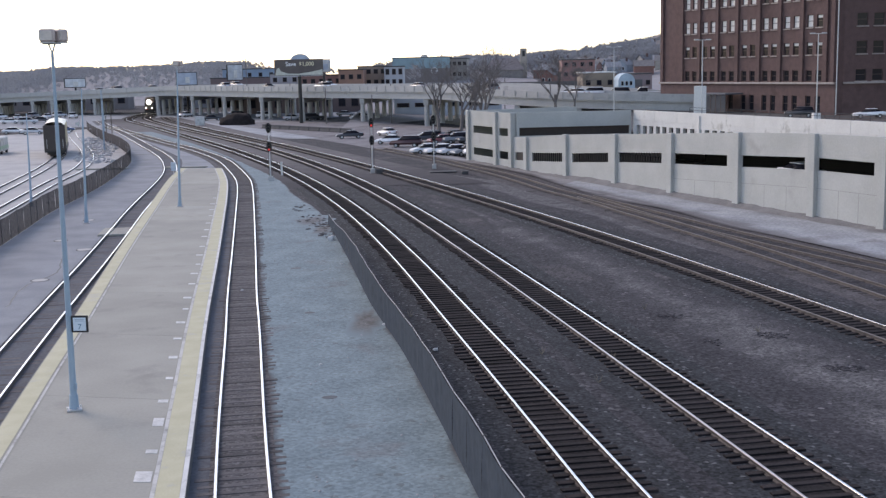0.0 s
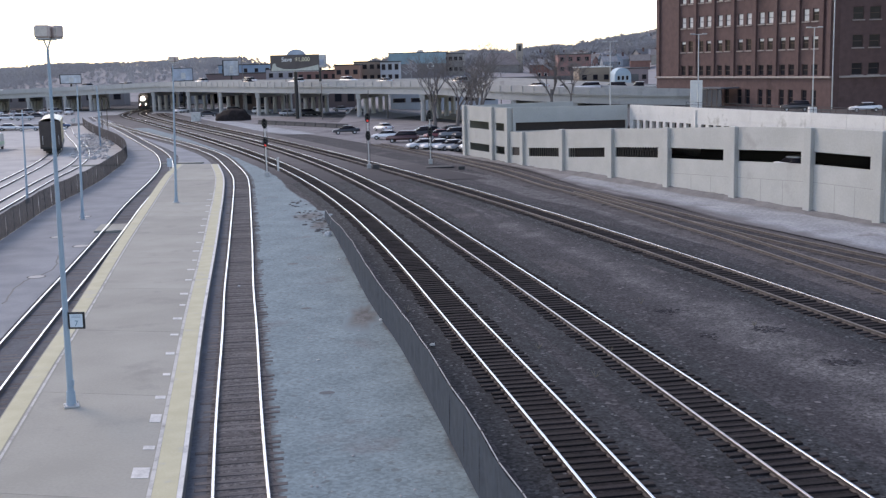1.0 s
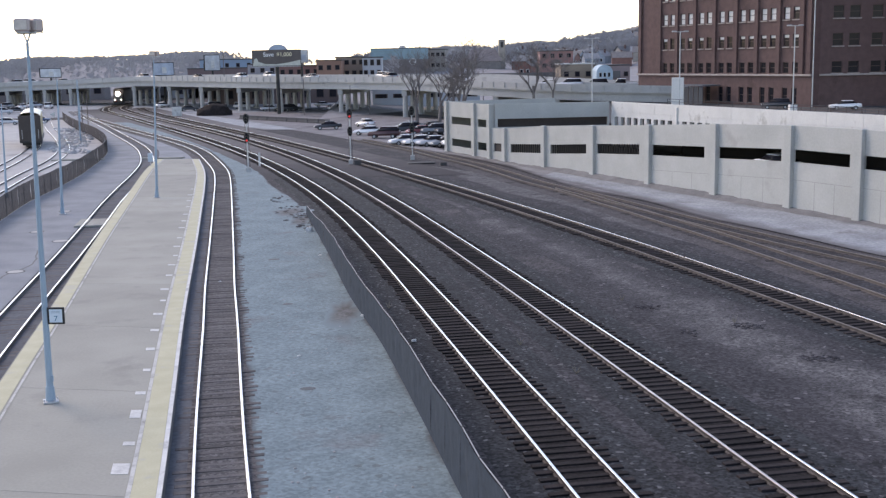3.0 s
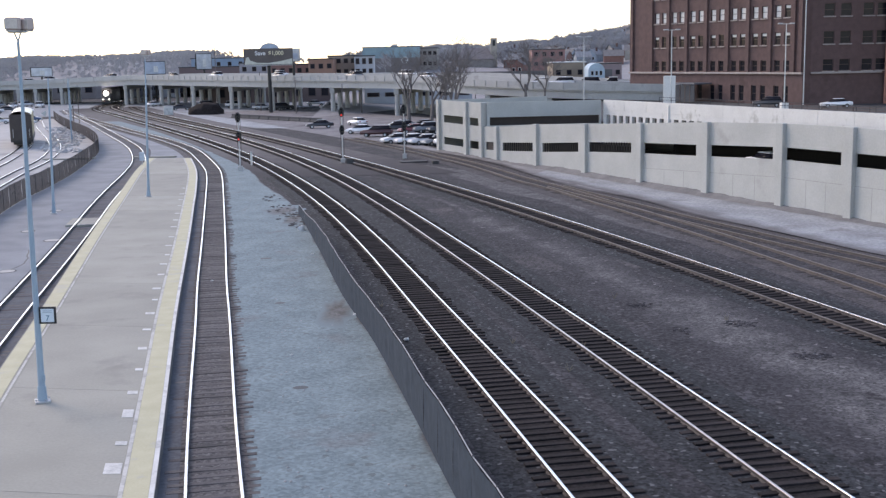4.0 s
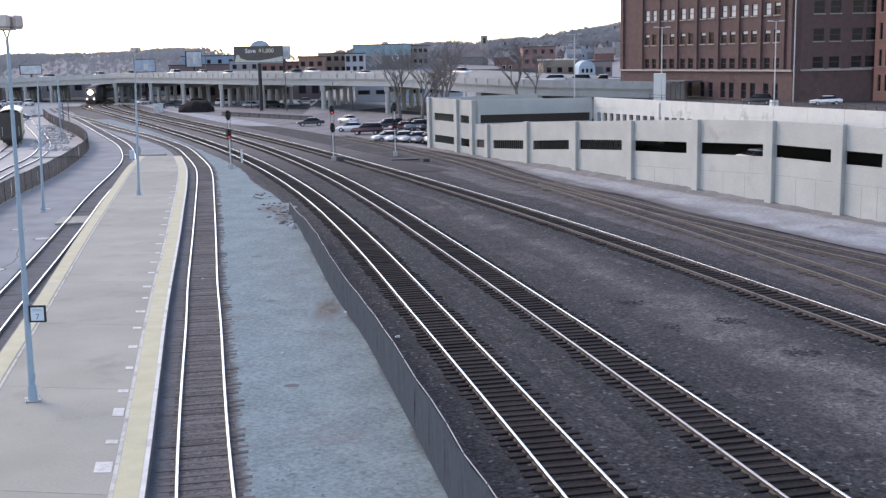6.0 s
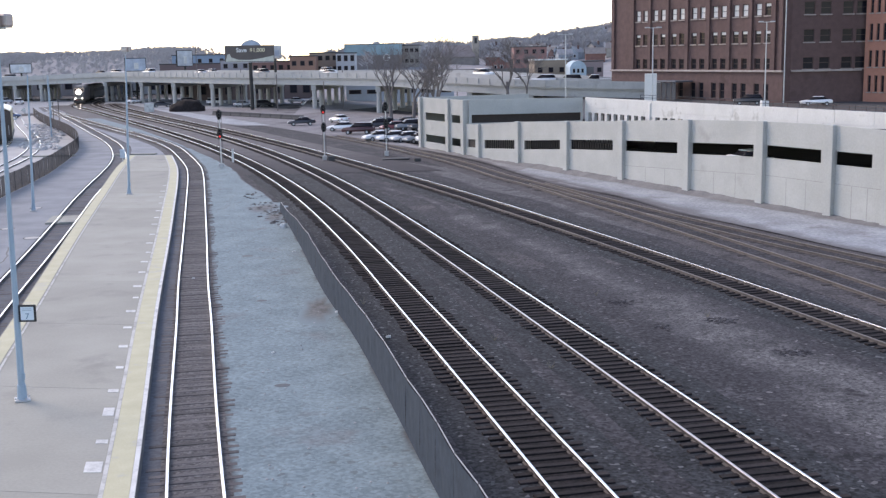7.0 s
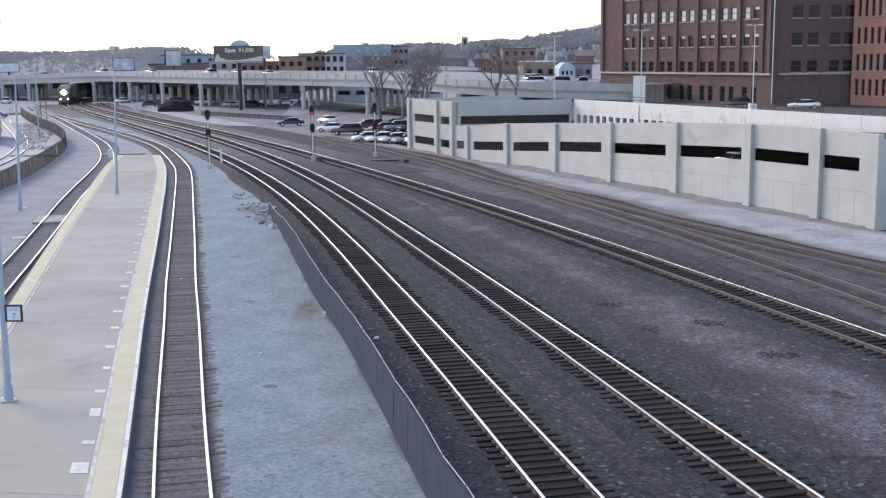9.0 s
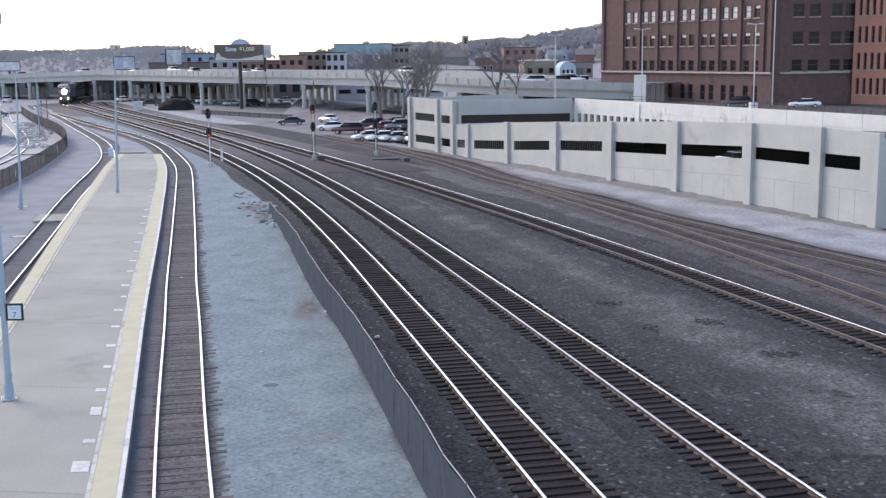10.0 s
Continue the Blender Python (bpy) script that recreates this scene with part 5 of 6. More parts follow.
SPOTS = ((15.2, 41.9, 0.8, 0.6, 34), (14.1, 47.4, 0.7, 0.6, 26), (11.3, 46.5, 0.35, 0.7, 12), (10.5, 51.6, 0.6, 0.9, 16))
# small litter and stones on the gravel
bm = B()
for _ in range(260):
    y = rng.uniform(26, 118)
    a, b = at_y(spline(TRACK_P, 4), y).x + 1.8, at_y([Vector(p) for p in GRAVEL_R], y).x - 0.3
    x = rng.uniform(a, max(a + 0.5, b))
    s = rng.uniform(0.02, 0.055)
    bmesh.ops.create_icosphere(bm, subdivisions=1, radius=s, matrix=Matrix.Translation((x * K, y * K, GZ + 0.01)) @ Matrix.Diagonal((1, 1.3, 0.5, 1)))
solo("stones", bm, mat("loose_stones", (0.20, 0.20, 0.20), (0.35, 0.35, 0.36), 2, 0.9), "loose stones scattered over the gravel", "stones", kind="stuff")
for cx, cy, r in ((-27.4, 80.3, 0.42), (-24.3, 75.8, 0.5), (-23.4, 64.5, 0.45), (-28.8, 91.5, 0.4)):
    t = thing("manhole_cover", "pale round manhole cover in the asphalt", "manhole cover", "manhole covers", at=(cx, cy, GZ))
    part("cover", rod(B(), (0, 0, -0.03), (0, 0, 0.012), r, n=20), M_CONC, t)
    part("ring", rod(B(), (0, 0, -0.03), (0, 0, 0.006), r + 0.09, n=20), M_DARKCONC, t)
crack = spline([(-22.5, 57.0), (-23.6, 62.5), (-23.3, 67.0), (-24.6, 72.0)], 0.6)
crack = [q + Vector((rng.uniform(-0.06, 0.06), 0)) for q in crack]
sweep(bm := B(), crack, [(-0.045, 0.0), (0.045, 0.0), (0.045, 0.006), (-0.045, 0.006)], GZ + 0.001)
solo("tar_seam", bm, M_BLACK, "dark tar seam across the worn asphalt", "tar seam", kind="structure")
for wx, wy in ((5.6, 40.2), (6.6, 43.5), (3.9, 44.5), (13.5, 47.5), (-1.6, 52.0), (9.5, 52.5), (15.2, 55.0)):
    t = thing("dry_weed", "small dry weed growing in the ballast", "weed", "dry weeds", at=(wx * K, wy * K, GZ - 0.06))
    bm = B()
    for k in range(9):
        q = rng.uniform(0, math.tau)
        rod(bm, (0, 0, 0), (0.16 * math.cos(q), 0.16 * math.sin(q), rng.uniform(0.12, 0.34)), 0.007, 0.003, 4)
    part("stalk_tuft", bm, mat("dry_straw", (0.26, 0.22, 0.16), None, 5, 0.9, bump=0), t)
t = thing("plastic_bag", "crumpled white plastic bag on the gravel", "litter", at=(-7.72, 77.6, GZ))
bm = B()
bmesh.ops.create_icosphere(bm, subdivisions=2, radius=0.3)
for v in bm.verts:
    v.co *= 1 + 0.5 * noise.noise(v.co * 5)
    v.co.z = abs(v.co.z) * 1.1
part("bag", bm, M_WHITE, t)
# dark clods and churned earth along the far edge of the gravel, brown patch at the fence
bm = B()
for cx, cy, rx, ry, n in ((-10.4, 89.0, 1.3, 2.6, 34), (-9.2, 84.6, 1.0, 2.4, 40), (-8.3, 80.6, 0.6, 2.0, 30), (-12.0, 96.0, 0.8, 3.0, 14)):
    for _ in range(n):
        q, d = rng.uniform(0, math.tau), math.sqrt(rng.random())
        r = rng.uniform(0.04, 0.17)
        bmesh.ops.create_icosphere(bm, subdivisions=1, radius=r, matrix=Matrix.Translation((cx + rx * d * math.cos(q), cy + ry * d * math.sin(q), GZ + 0.01)) @ Matrix.Rotation(q, 4, "Z") @ Matrix.Diagonal((1.5, 1, 0.5, 1)))
for v in bm.verts:
    v.co += Vector((noise.noise(v.co * 6), noise.noise(v.co * 6 + Vector((9, 0, 0))), 0)) * 0.09
solo("earth_clods", bm, M_SIDING, "dark clods of earth at the edge of the gravel", "earth", kind="stuff")
for cx, cy, rx, ry, seed in ((-3.7, 51.5, 0.9, 3.2, 1), (-10.2, 88.0, 1.5, 3.4, 2), (-8.9, 83.0, 0.9, 3.0, 3)):
    bm = B()
    lay = bm.verts.layers.float.new("inward")
    mid, ring = bm.verts.new((cx, cy, GZ + 0.03)), []
    mid[lay] = 1.0
    for k in range(40):
        q = k * math.tau / 40
        d = 1 + 0.55 * noise.noise((2.2 * math.cos(q), 2.2 * math.sin(q), seed * 3.1)) + rng.uniform(-0.07, 0.07)
        ring.append(bm.verts.new((cx + rx * d * math.cos(q), cy + ry * d * math.sin(q), GZ + 0.006)))
    for k in range(40):
        bm.faces.new((mid, ring[k], ring[(k + 1) % 40]))
    solo("dirt_patch", bm, M_DIRT_PATCH, "thin brown patch of earth on the gravel", "earth", kind="structure")
for x, y, r in ((-6.15, 67.6, 0.11), (-2.75, 50.9, 0.13), (-0.4, 46.0, 0.12), (-10.9, 60.0, 0.08), (-5.0, 44.0, 0.08)):
    t = thing("paper_scrap", "scrap of white litter on the ground", "litter", "litter scraps", at=(x, y, GZ))
    bm = B()
    bmesh.ops.create_icosphere(bm, subdivisions=2, radius=r)
    for v in bm.verts:
        v.co *= 1 + 0.6 * noise.noise(v.co * 14)
        v.co.z = abs(v.co.z) * 0.7
    part("scrap", bm, M_WHITE, t)
for cx, cy, rx, ry, n in SPOTS:
    bm = B()
    for _ in range(n * 3):
        q, d = rng.uniform(0, math.tau), rng.random() ** 0.8
        r = rng.uniform(0.025, 0.085)
        bmesh.ops.create_icosphere(bm, subdivisions=1, radius=r, matrix=Matrix.Translation((cx + rx * d * math.cos(q), cy + ry * d * math.sin(q), GZ - 0.05)) @ Matrix.Rotation(q, 4, "Z") @ Matrix.Diagonal((1.6, 1, 0.4, 1)))
    for v in bm.verts:
        v.co += Vector((noise.noise(v.co * 7), noise.noise(v.co * 7 + Vector((9, 0, 0))), 0)) * 0.08
    solo("coal_spill", bm, M_GROUND, "dark spill of coal and dead weeds on the dirt", "dirt", "dark spills", "stuff")
# sunken drains, their inner shade painted as flat black discs, and dark scattered ballast
for x, y, r in ((-4.15, 38.9, 0.26), (-8.7, 65.7, 0.3), (-6.48, 53.2, 0.24)):
    t = thing("drain_hole", "sunken drain in the gravel with painted inner shade", "drain", "gravel drains", at=(x * K, y * K, GZ))
    bm = B()
    bmesh.ops.create_circle(bm, cap_ends=True, radius=r, segments=16, matrix=Matrix.Translation((0, 0, 0.012)) @ Matrix.Diagonal((1.1, 0.8, 1, 1)))
    part("shade_disc", bm, M_BLACK, t)


# ---- billboards and buildings beyond the viaduct ----
board = thing("billboard", "large dark billboard on a single pole with an advert for savings", "billboard", at=(-31.3, 256.0, GZ))
part("pole", rod(B(), (0, 0.6, 0), (0, 0.6, 11.0), 0.42, n=14), M_BLACK, board, "thick dark steel pole")
part("panel", box(B(), (0, 0, 12.4), (10.9, 0.5, 3.6), 0, 0.03), mat("dark_brown_board", (0.085, 0.070, 0.066), (0.115, 0.095, 0.088), 0.6, 0.5, bump=0), board, "dark advert face")
bm = B()
bmesh.ops.create_cone(bm, cap_ends=True, segments=32, radius1=2.2, radius2=2.2, depth=0.4, matrix=Matrix.Translation((0.35, 0.15, 13.75)) @ Matrix.Rotation(radians(90), 4, "X") @ Matrix.Diagonal((1.0, 0.75, 1, 1)))
part("arch", bm, mat("pale_blue_arch", (0.40, 0.48, 0.58), None, 1, 0.5, bump=0), board, "pale blue rounded top")
part("catwalk", box(B(), (0, -0.5, 10.5), (10.6, 0.9, 0.1)), M_GALV, board, "steel catwalk")
bm = B()
vs = [bm.verts.new((x, -0.275, z)) for x, z in ((-5.3, 10.7), (5.3, 10.7), (5.3, 11.9), (2.6, 11.35), (0, 11.0), (-2.5, 11.1), (-4.0, 11.6), (-4.4, 12.4), (-4.9, 12.2))]
bm.faces.new(vs)
ex = bmesh.ops.extrude_face_region(bm, geom=bm.faces[:])
for v in ex["geom"]:
    if isinstance(v, bmesh.types.BMVert):
        v.co.y += 0.02
bmesh.ops.recalc_face_normals(bm, faces=bm.faces[:])
part("swoosh", bm, mat("pale_cream_print", (0.58, 0.58, 0.50), None, 1, 0.5, bump=0), board, "cream printed curve")
for body, x, size, colour in (("Save", -1.75, 1.30, (0.85, 0.85, 0.84)), ("$1,000", 1.75, 1.22, (0.74, 0.66, 0.46))):
    c = bpy.data.curves.new("lettering", "FONT")
    c.body, c.size, c.align_x, c.extrude, c.offset = body, size, "CENTER", 0.01, 0.02
    c.materials.append(mat("printed_lettering", colour, None, 2, 0.5, bump=0))
    o = new("lettering", c)
    o.parent = board
    o.matrix_basis = pose(x, -0.275, 12.75, 90, 0, 0)
t = thing("billboard", "white billboard standing behind the large one", "billboard", at=(-26.4, 262.0, GZ))
part("pole", rod(B(), (0, 0.4, 0), (0, 0.4, 11.4), 0.3), M_BLACK, t)
part("panel", box(B(), (0, 0, 12.7), (3.2, 0.4, 2.9), 0, 0.03), M_WHITE, t, "white advert face")
part("print", box(B(), (0.1, -0.22, 12.4), (1.9, 0.04, 1.3), 0, 0.02), mat("pale_grey_print", (0.45, 0.50, 0.58), None, 1, 0.5, bump=0), t, "pale blue-grey print")
for x, y, z, w, h, c1, lab in ((-73.3, 332, 10.1, 5.6, 3.4, (0.45, 0.52, 0.62), "blue and white billboard on a post"), (-64.6, 362, 11.6, 4.6, 4.6, (0.55, 0.58, 0.62), "tall white and grey billboard"), (-116.6, 366, 9.4, 6.4, 2.6, (0.66, 0.70, 0.74), "pale billboard above the viaduct")):
    t = thing("billboard", lab, "billboard", at=(x, y, GZ))
    part("pole", rod(B(), (0, 0.4, 0), (0, 0.4, z), 0.3), M_BLACK, t)
    part("frame", box(B(), (0, 0.1, z), (w + 0.5, 0.4, h + 0.4), 0, 0.03), M_BLACK, t, "dark frame")
    part("panel", box(B(), (0.15, -0.15, z), (w, 0.12, h), 0, 0.02), mat("printed_advert", c1, tuple(q * 0.6 for q in c1), 0.5, 0.5, bump=0), t, "printed advert")
    part("print", box(B(), (w * 0.15, -0.23, z - h * 0.1), (w * 0.4, 0.05, h * 0.5), 20, 0.02), M_WHITE, t, "white printed shape")


def block(name, x, y, z0, w, d, h, colour, label, floors, cols, rz=0.0, band=None, roof=None, win=(1.3, 1.4)):
    """A far building: walls, roof slab, and each window."""
    t = thing(name, label, "building", "buildings beyond the viaduct", at=(x, y, z0), rz=rz)
    m = mat("facade", colour, tuple(c * 0.85 for c in colour), 0.3, 0.85, bump=0.05, fine=4)
    part("wall", box(B(), (0, d / 2, h / 2 - 2), (w, d, h + 4), 0, 0.05), m, t)
    part("roof", box(B(), (0, d / 2, h + 0.12), (w + 0.4, d + 0.4, 0.3), 0, 0.04), roof or M_DARKCONC, t)
    if band:
        part("band", box(B(), (0, -0.06, h - h * 0.16), (w + 0.1, 0.25, h * 0.32), 0, 0.02), mat("facade_band", band, None, 0.4, 0.7, bump=0), t, "coloured upper band")
    for i in range(cols):
        for j in range(floors):
            wx = -w / 2 + (i + 0.5) * w / cols
            wz = (j + 0.55) * h / floors
            o = part("window", box(B(), (wx, -0.02, wz), (win[0], 0.14, win[1]), 0, 0.02), M_FRAME, t)
            part("pane", box(B(), (wx, -0.075, wz), (win[0] * 0.82, 0.06, win[1] * 0.82)), M_GLASS, o)
    return t


# darker facades here and below are lifted to paint in distance haze
block("blue_factory", -66.5, 402, 4, 19, 20, 8.4, (0.240, 0.330, 0.440), "blue metal factory block", 2, 5)
block("long_shed", -62.0, 385, 3, 30, 10, 6.5, (0.192, 0.136, 0.136), "long dark red-brown brick shed", 1, 9)
block("grey_shed", -46.0, 352, 3, 12, 12, 7.6, (0.330, 0.320, 0.340), "low grey warehouse beyond the viaduct", 2, 4)
block("brick_shed", -34.0, 330, 3, 12, 12, 7.0, (0.248, 0.136, 0.122), "dark red brick warehouse", 2, 5)
block("orange_shed", -24.8, 322, 3, 7, 12, 8.4, (0.300, 0.171, 0.129), "orange-red brick building beyond the viaduct", 2, 3)
block("loft_building", -19.6, 336, 3, 8.5, 14, 9.2, (0.300, 0.234, 0.192), "brown brick loft building", 3, 4)
block("white_flats", -13.0, 330, 3, 5.6, 12, 9.0, (0.420, 0.430, 0.460), "pale grey apartment block", 3, 3, win=(1.1, 1.7))
big = block("office_block", -6.5, 420, 3, 21, 40, 12.2, (0.206, 0.185, 0.185), "large grey-brown office block with a blue-green upper band", 1, 0, rz=-2, band=(0.22, 0.33, 0.37))
block("office_wing", 6.8, 428, 3, 7.5, 30, 11.6, (0.300, 0.280, 0.260), "pale brown office wing", 3, 4, rz=-3)
bm = B()
bmesh.ops.create_cone(bm, cap_ends=False, segments=24, radius1=1.3, radius2=1.3, depth=0.2, matrix=Matrix.Translation((4.9, -0.3, 7.4)) @ Matrix.Rotation(radians(90), 4, "X"))
ring = bmesh.ops.solidify(bm, geom=bm.faces[:], thickness=0.35)
part("round_logo", bm, M_WHITE, big, "round white logo ring")
part("round_logo", box(B(), (5.4, -0.3, 7.3), (1.2, 0.2, 0.4)), M_WHITE, big)
part("dome", rod(B(), (1.0, 4, 12.2), (1.0, 4, 13.3), 1.6, 1.0, 16), M_CONC, big, "low roof dome")
church = thing("church", "dark-roofed church with a square stone tower", "church", at=(26.1, 452, 4))
part("nave", box(B(), (0, 6, 2.5), (14.5, 10, 7.0), 0, 0.05), mat("church_stone", (0.28, 0.25, 0.23), None, 0.5, 0.9), church)
bm = B()
vs = [bm.verts.new(v) for v in ((-7.6, 0.6, 6), (7.6, 0.6, 6), (5.2, 6, 10.6), (-4.4, 6, 10.6), (-7.6, 11.4, 6), (7.6, 11.4, 6))]
for f in ((0, 1, 2, 3), (3, 2, 5, 4), (0, 3, 4), (1, 5, 2)):
    bm.faces.new([vs[i] for i in f])
# slate is lightened too, haze being put into its colour
part("roof", bm, mat("dark_slate", (0.23, 0.195, 0.19), None, 1, 0.8), church, "dark slate roof")
part("tower", box(B(), (7.6, 4, 6.6), (2.6, 2.6, 15.4), 0, 0.06), mat("tower_stone", (0.36, 0.32, 0.28), None, 0.5, 0.9), church, "square stone bell tower")
# opening's inner shade is painted as a black plate on the tower
part("belfry", box(B(), (7.6, 2.66, 12.3), (1.0, 0.1, 2.2)), M_BLACK, church, "black plate for the shade of the belfry opening")


def house(x, y, z, w, d, h, colour, roofc, rz, label):
    t = thing("house", label, "house", "houses on the hill", at=(x, y, z), rz=rz)
    m = mat("house_siding", colour, None, 0.6, 0.8, bump=0.05)
    part("wall", box(B(), (0, 0, h / 2 - 1.2), (w, d, h + 2.4)), m, t)
    bm = B()
    k = w * 0.42
    vs = [bm.verts.new(v) for v in ((-w / 2 - 0.3, -d / 2 - 0.3, h), (w / 2 + 0.3, -d / 2 - 0.3, h), (0, -d / 2 - 0.3, h + k), (-w / 2 - 0.3, d / 2 + 0.3, h), (w / 2 + 0.3, d / 2 + 0.3, h), (0, d / 2 + 0.3, h + k))]
    for f in ((0, 2, 5, 3), (1, 4, 5, 2)):
        bm.faces.new([vs[i] for i in f])
    part("roof", bm, mat("shingle_roof", roofc, None, 1, 0.9), t, "pitched shingle roof")
    for yy in (-d / 2, d / 2):
        bm = B()
        bm.faces.new([bm.verts.new(v) for v in ((-w / 2, yy, h), (w / 2, yy, h), (0, yy, h + k * 0.94))])
        part("gable", bm, m, t)
    part("chimney", box(B(), (w * 0.22, 0, h + k * 0.9), (0.7, 0.7, 1.6), 0, 0.03), M_BRICK, t)
    for wx in (-w * 0.25, w * 0.25):
        for wz in ((h * 0.3, h * 0.75) if h > 4 else (h * 0.5,)):
            o = part("window", box(B(), (wx, -d / 2 - 0.02, wz), (1.1, 0.12, 1.4)), M_WHITE, t, "white framed window")
            part("pane", box(B(), (wx, -d / 2 - 0.07, wz), (0.85, 0.06, 1.15)), M_GLASS, o)
    return t


rng = random.Random(21)
for i in range(46):
    px = rng.uniform(0.088, 0.215)
    y = rng.uniform(400, 620)
    x = px * y
    u = 1 - (650 - y) / 330
    z = GZ + float(np.interp(x, [20, 60, 84, 104, 128, 170], [11, 12.2, 12.4, 18.2, 22.4, 26])) * math.sin(max(0.0, u) * math.pi / 2) ** 1.2 - 0.3
    c = rng.choice(((0.42, 0.42, 0.43), (0.34, 0.31, 0.29), (0.24, 0.12, 0.10), (0.33, 0.38, 0.42), (0.38, 0.35, 0.31), (0.26, 0.15, 0.13), (0.55, 0.55, 0.55)))
    c = tuple(v * 0.95 for v in c)
    house(x, y, z, rng.uniform(4.6, 6.6), rng.uniform(6, 8), rng.uniform(3.0, 4.4), c, rng.choice(((0.17, 0.168, 0.17), (0.22, 0.20, 0.195), (0.30, 0.30, 0.31))), rng.choice((-70, -30, 10, 25, 60, 85)) + rng.uniform(-10, 10), "small house with a pitched roof among bare trees")
block("brick_store", 42.0, 300, 3.6, 8.6, 12, 5.6, (0.300, 0.234, 0.178), "brown brick store with a pale flat roof", 1, 3, roof=M_WHITE)
hall = thing("arched_hall", "pale blue narrow hall with a rounded gable", "building", "buildings beyond the viaduct", at=(47.6, 290, 3.6))
M_PALEBLUE = mat("pale_blue_render", (0.46, 0.58, 0.66), None, 0.6, 0.8, bump=0.05)
bm = B()
hf = Face((-2.1, 0), (2.1, 0))
hf.prism(bm, [(0, -1.0), (4.2, -1.0), (4.2, 3.4)] + [(2.1 + 2.1 * math.cos(math.pi * k / 12), 3.4 + 2.0 * math.sin(math.pi * k / 12)) for k in range(1, 12)] + [(0, 3.4)], 0.0, 8.0)
part("wall", bm, M_PALEBLUE, hall)
for wx in (-1.1, 0.0, 1.1):
    o = part("window", box(B(), (wx, -0.03, 2.9), (0.75, 0.1, 1.2), 0, 0.02), M_WHITE, hall, "white framed window")
    part("pane", box(B(), (wx, -0.09, 2.9), (0.55, 0.05, 1.0)), M_GLASS, o)
part("door", box(B(), (0.3, -0.03, 0.6), (1.1, 0.1, 2.4), 0, 0.02), M_DARKCONC, hall, "grey door")
block("low_depot", 54.5, 330, 3.0, 14, 12, 5.4, (0.290, 0.220, 0.220), "long low brown depot", 1, 6)
block("red_store", 46.3, 380, 6.6, 11, 10, 6.4, (0.300, 0.164, 0.150), "red brick store front with windows", 2, 4)
block("pale_depot", 2.0, 275, 0.2, 26, 10, 4.6, (0.450, 0.490, 0.540), "pale blue-grey depot beneath the viaduct", 1, 6, win=(3.0, 1.0))
block("brick_depot", -128.0, 392, -0.2, 42, 8, 5.4, (0.235, 0.205, 0.200), "dim brown brick depot behind the viaduct", 1, 9, win=(2.6, 2.0))
for px, y, st, c, rz in ((-0.386, 322, "suv", WHITE, 80), (-0.371, 318, "sedan", SILVER, 100), (-0.357, 325, "suv", GREY, 85), (-0.345, 320, "sedan", WHITE, 95), (-0.334, 326, "suv", SILVER, 70), (-0.322, 318, "suv", WHITE, 100), (-0.378, 290, "sedan", WHITE, 10), (-0.362, 286, "suv", SILVER, 15), (-0.350, 296, "sedan", DARK, 5), (-0.336, 288, "sedan", WHITE, 12)):
    car(st, c, (px * y, y, GZ - 0.055), rz, words[c] + (" sedan" if st == "sedan" else " sport utility car") + " parked near the viaduct")
block("dark_arcade", -40.0, 320, -0.2, 36, 6, 5.0, (0.150, 0.108, 0.101), "dark brick building behind the viaduct columns", 1, 10, win=(2.2, 2.6))
block("dark_arcade", -78.0, 385, -0.2, 30, 6, 4.6, (0.300, 0.300, 0.300), "dim grey-brown warehouse behind the viaduct", 1, 8, win=(2.0, 2.2))


ramp = thing("ramp_bridge", "grey-brown elevated ramp behind the viaduct", "bridge", kind="structure")
RAMP = spline([(10, 336), (19, 330), (30, 328), (42, 328), (58, 326)], 4.0)
sweep(bm := B(), RAMP, [(0, 4.9), (0, 6.9), (-0.3, 6.9), (-0.3, 6.1), (-8, 6.1), (-8, 4.9)])
M_RAMP = mat("weathered_ramp_concrete", (0.105, 0.100, 0.100), (0.155, 0.148, 0.146), 0.3, 0.9, bump=0.1)
part("deck", bm, M_RAMP, ramp)
for k in range(1, len(RAMP) - 1, 3):
    part("column", rod(B(), (RAMP[k].x, RAMP[k].y + 3, GZ), (RAMP[k].x, RAMP[k].y + 3, 4.95), 0.5, n=12), M_RAMP, ramp)


# ---- bare trees ----
def bare_tree(x, y, z, height, seed, spread=0.46):
    t = thing("bare_tree", "leafless tree with many thin grey branches", "tree", "bare trees", at=(x, y, z))
    rng = random.Random(seed)
    trunk, crown = B(), B()

    def grow(bm, p, d, length, r, depth):
        q = p + d * length
        rod(bm, p, q, r, r * 0.66, 6 if depth < 2 else 4)
        if depth >= 7:
            return
        for _ in range(3 if depth < 3 else 2):
            side = Vector((rng.uniform(-1, 1), rng.uniform(-1, 1), rng.uniform(-0.25, 0.5)))
            nd = (d + side * (0.55 if depth < 2 else 0.8)).normalized()
            grow(crown, p.lerp(q, rng.uniform(0.55, 1.0)), nd, length * rng.uniform(0.66, 0.88), max(r * 0.56, 0.019), depth + 1)

    grow(trunk, Vector((0, 0, -0.3)), Vector((rng.uniform(-0.1, 0.1), 0, 1)).normalized(), height * 0.23, height * 0.018, 0)
    part("trunk", trunk, M_BARK, t)
    part("crown", crown, M_BARK, t, "bare spreading crown")
    return t


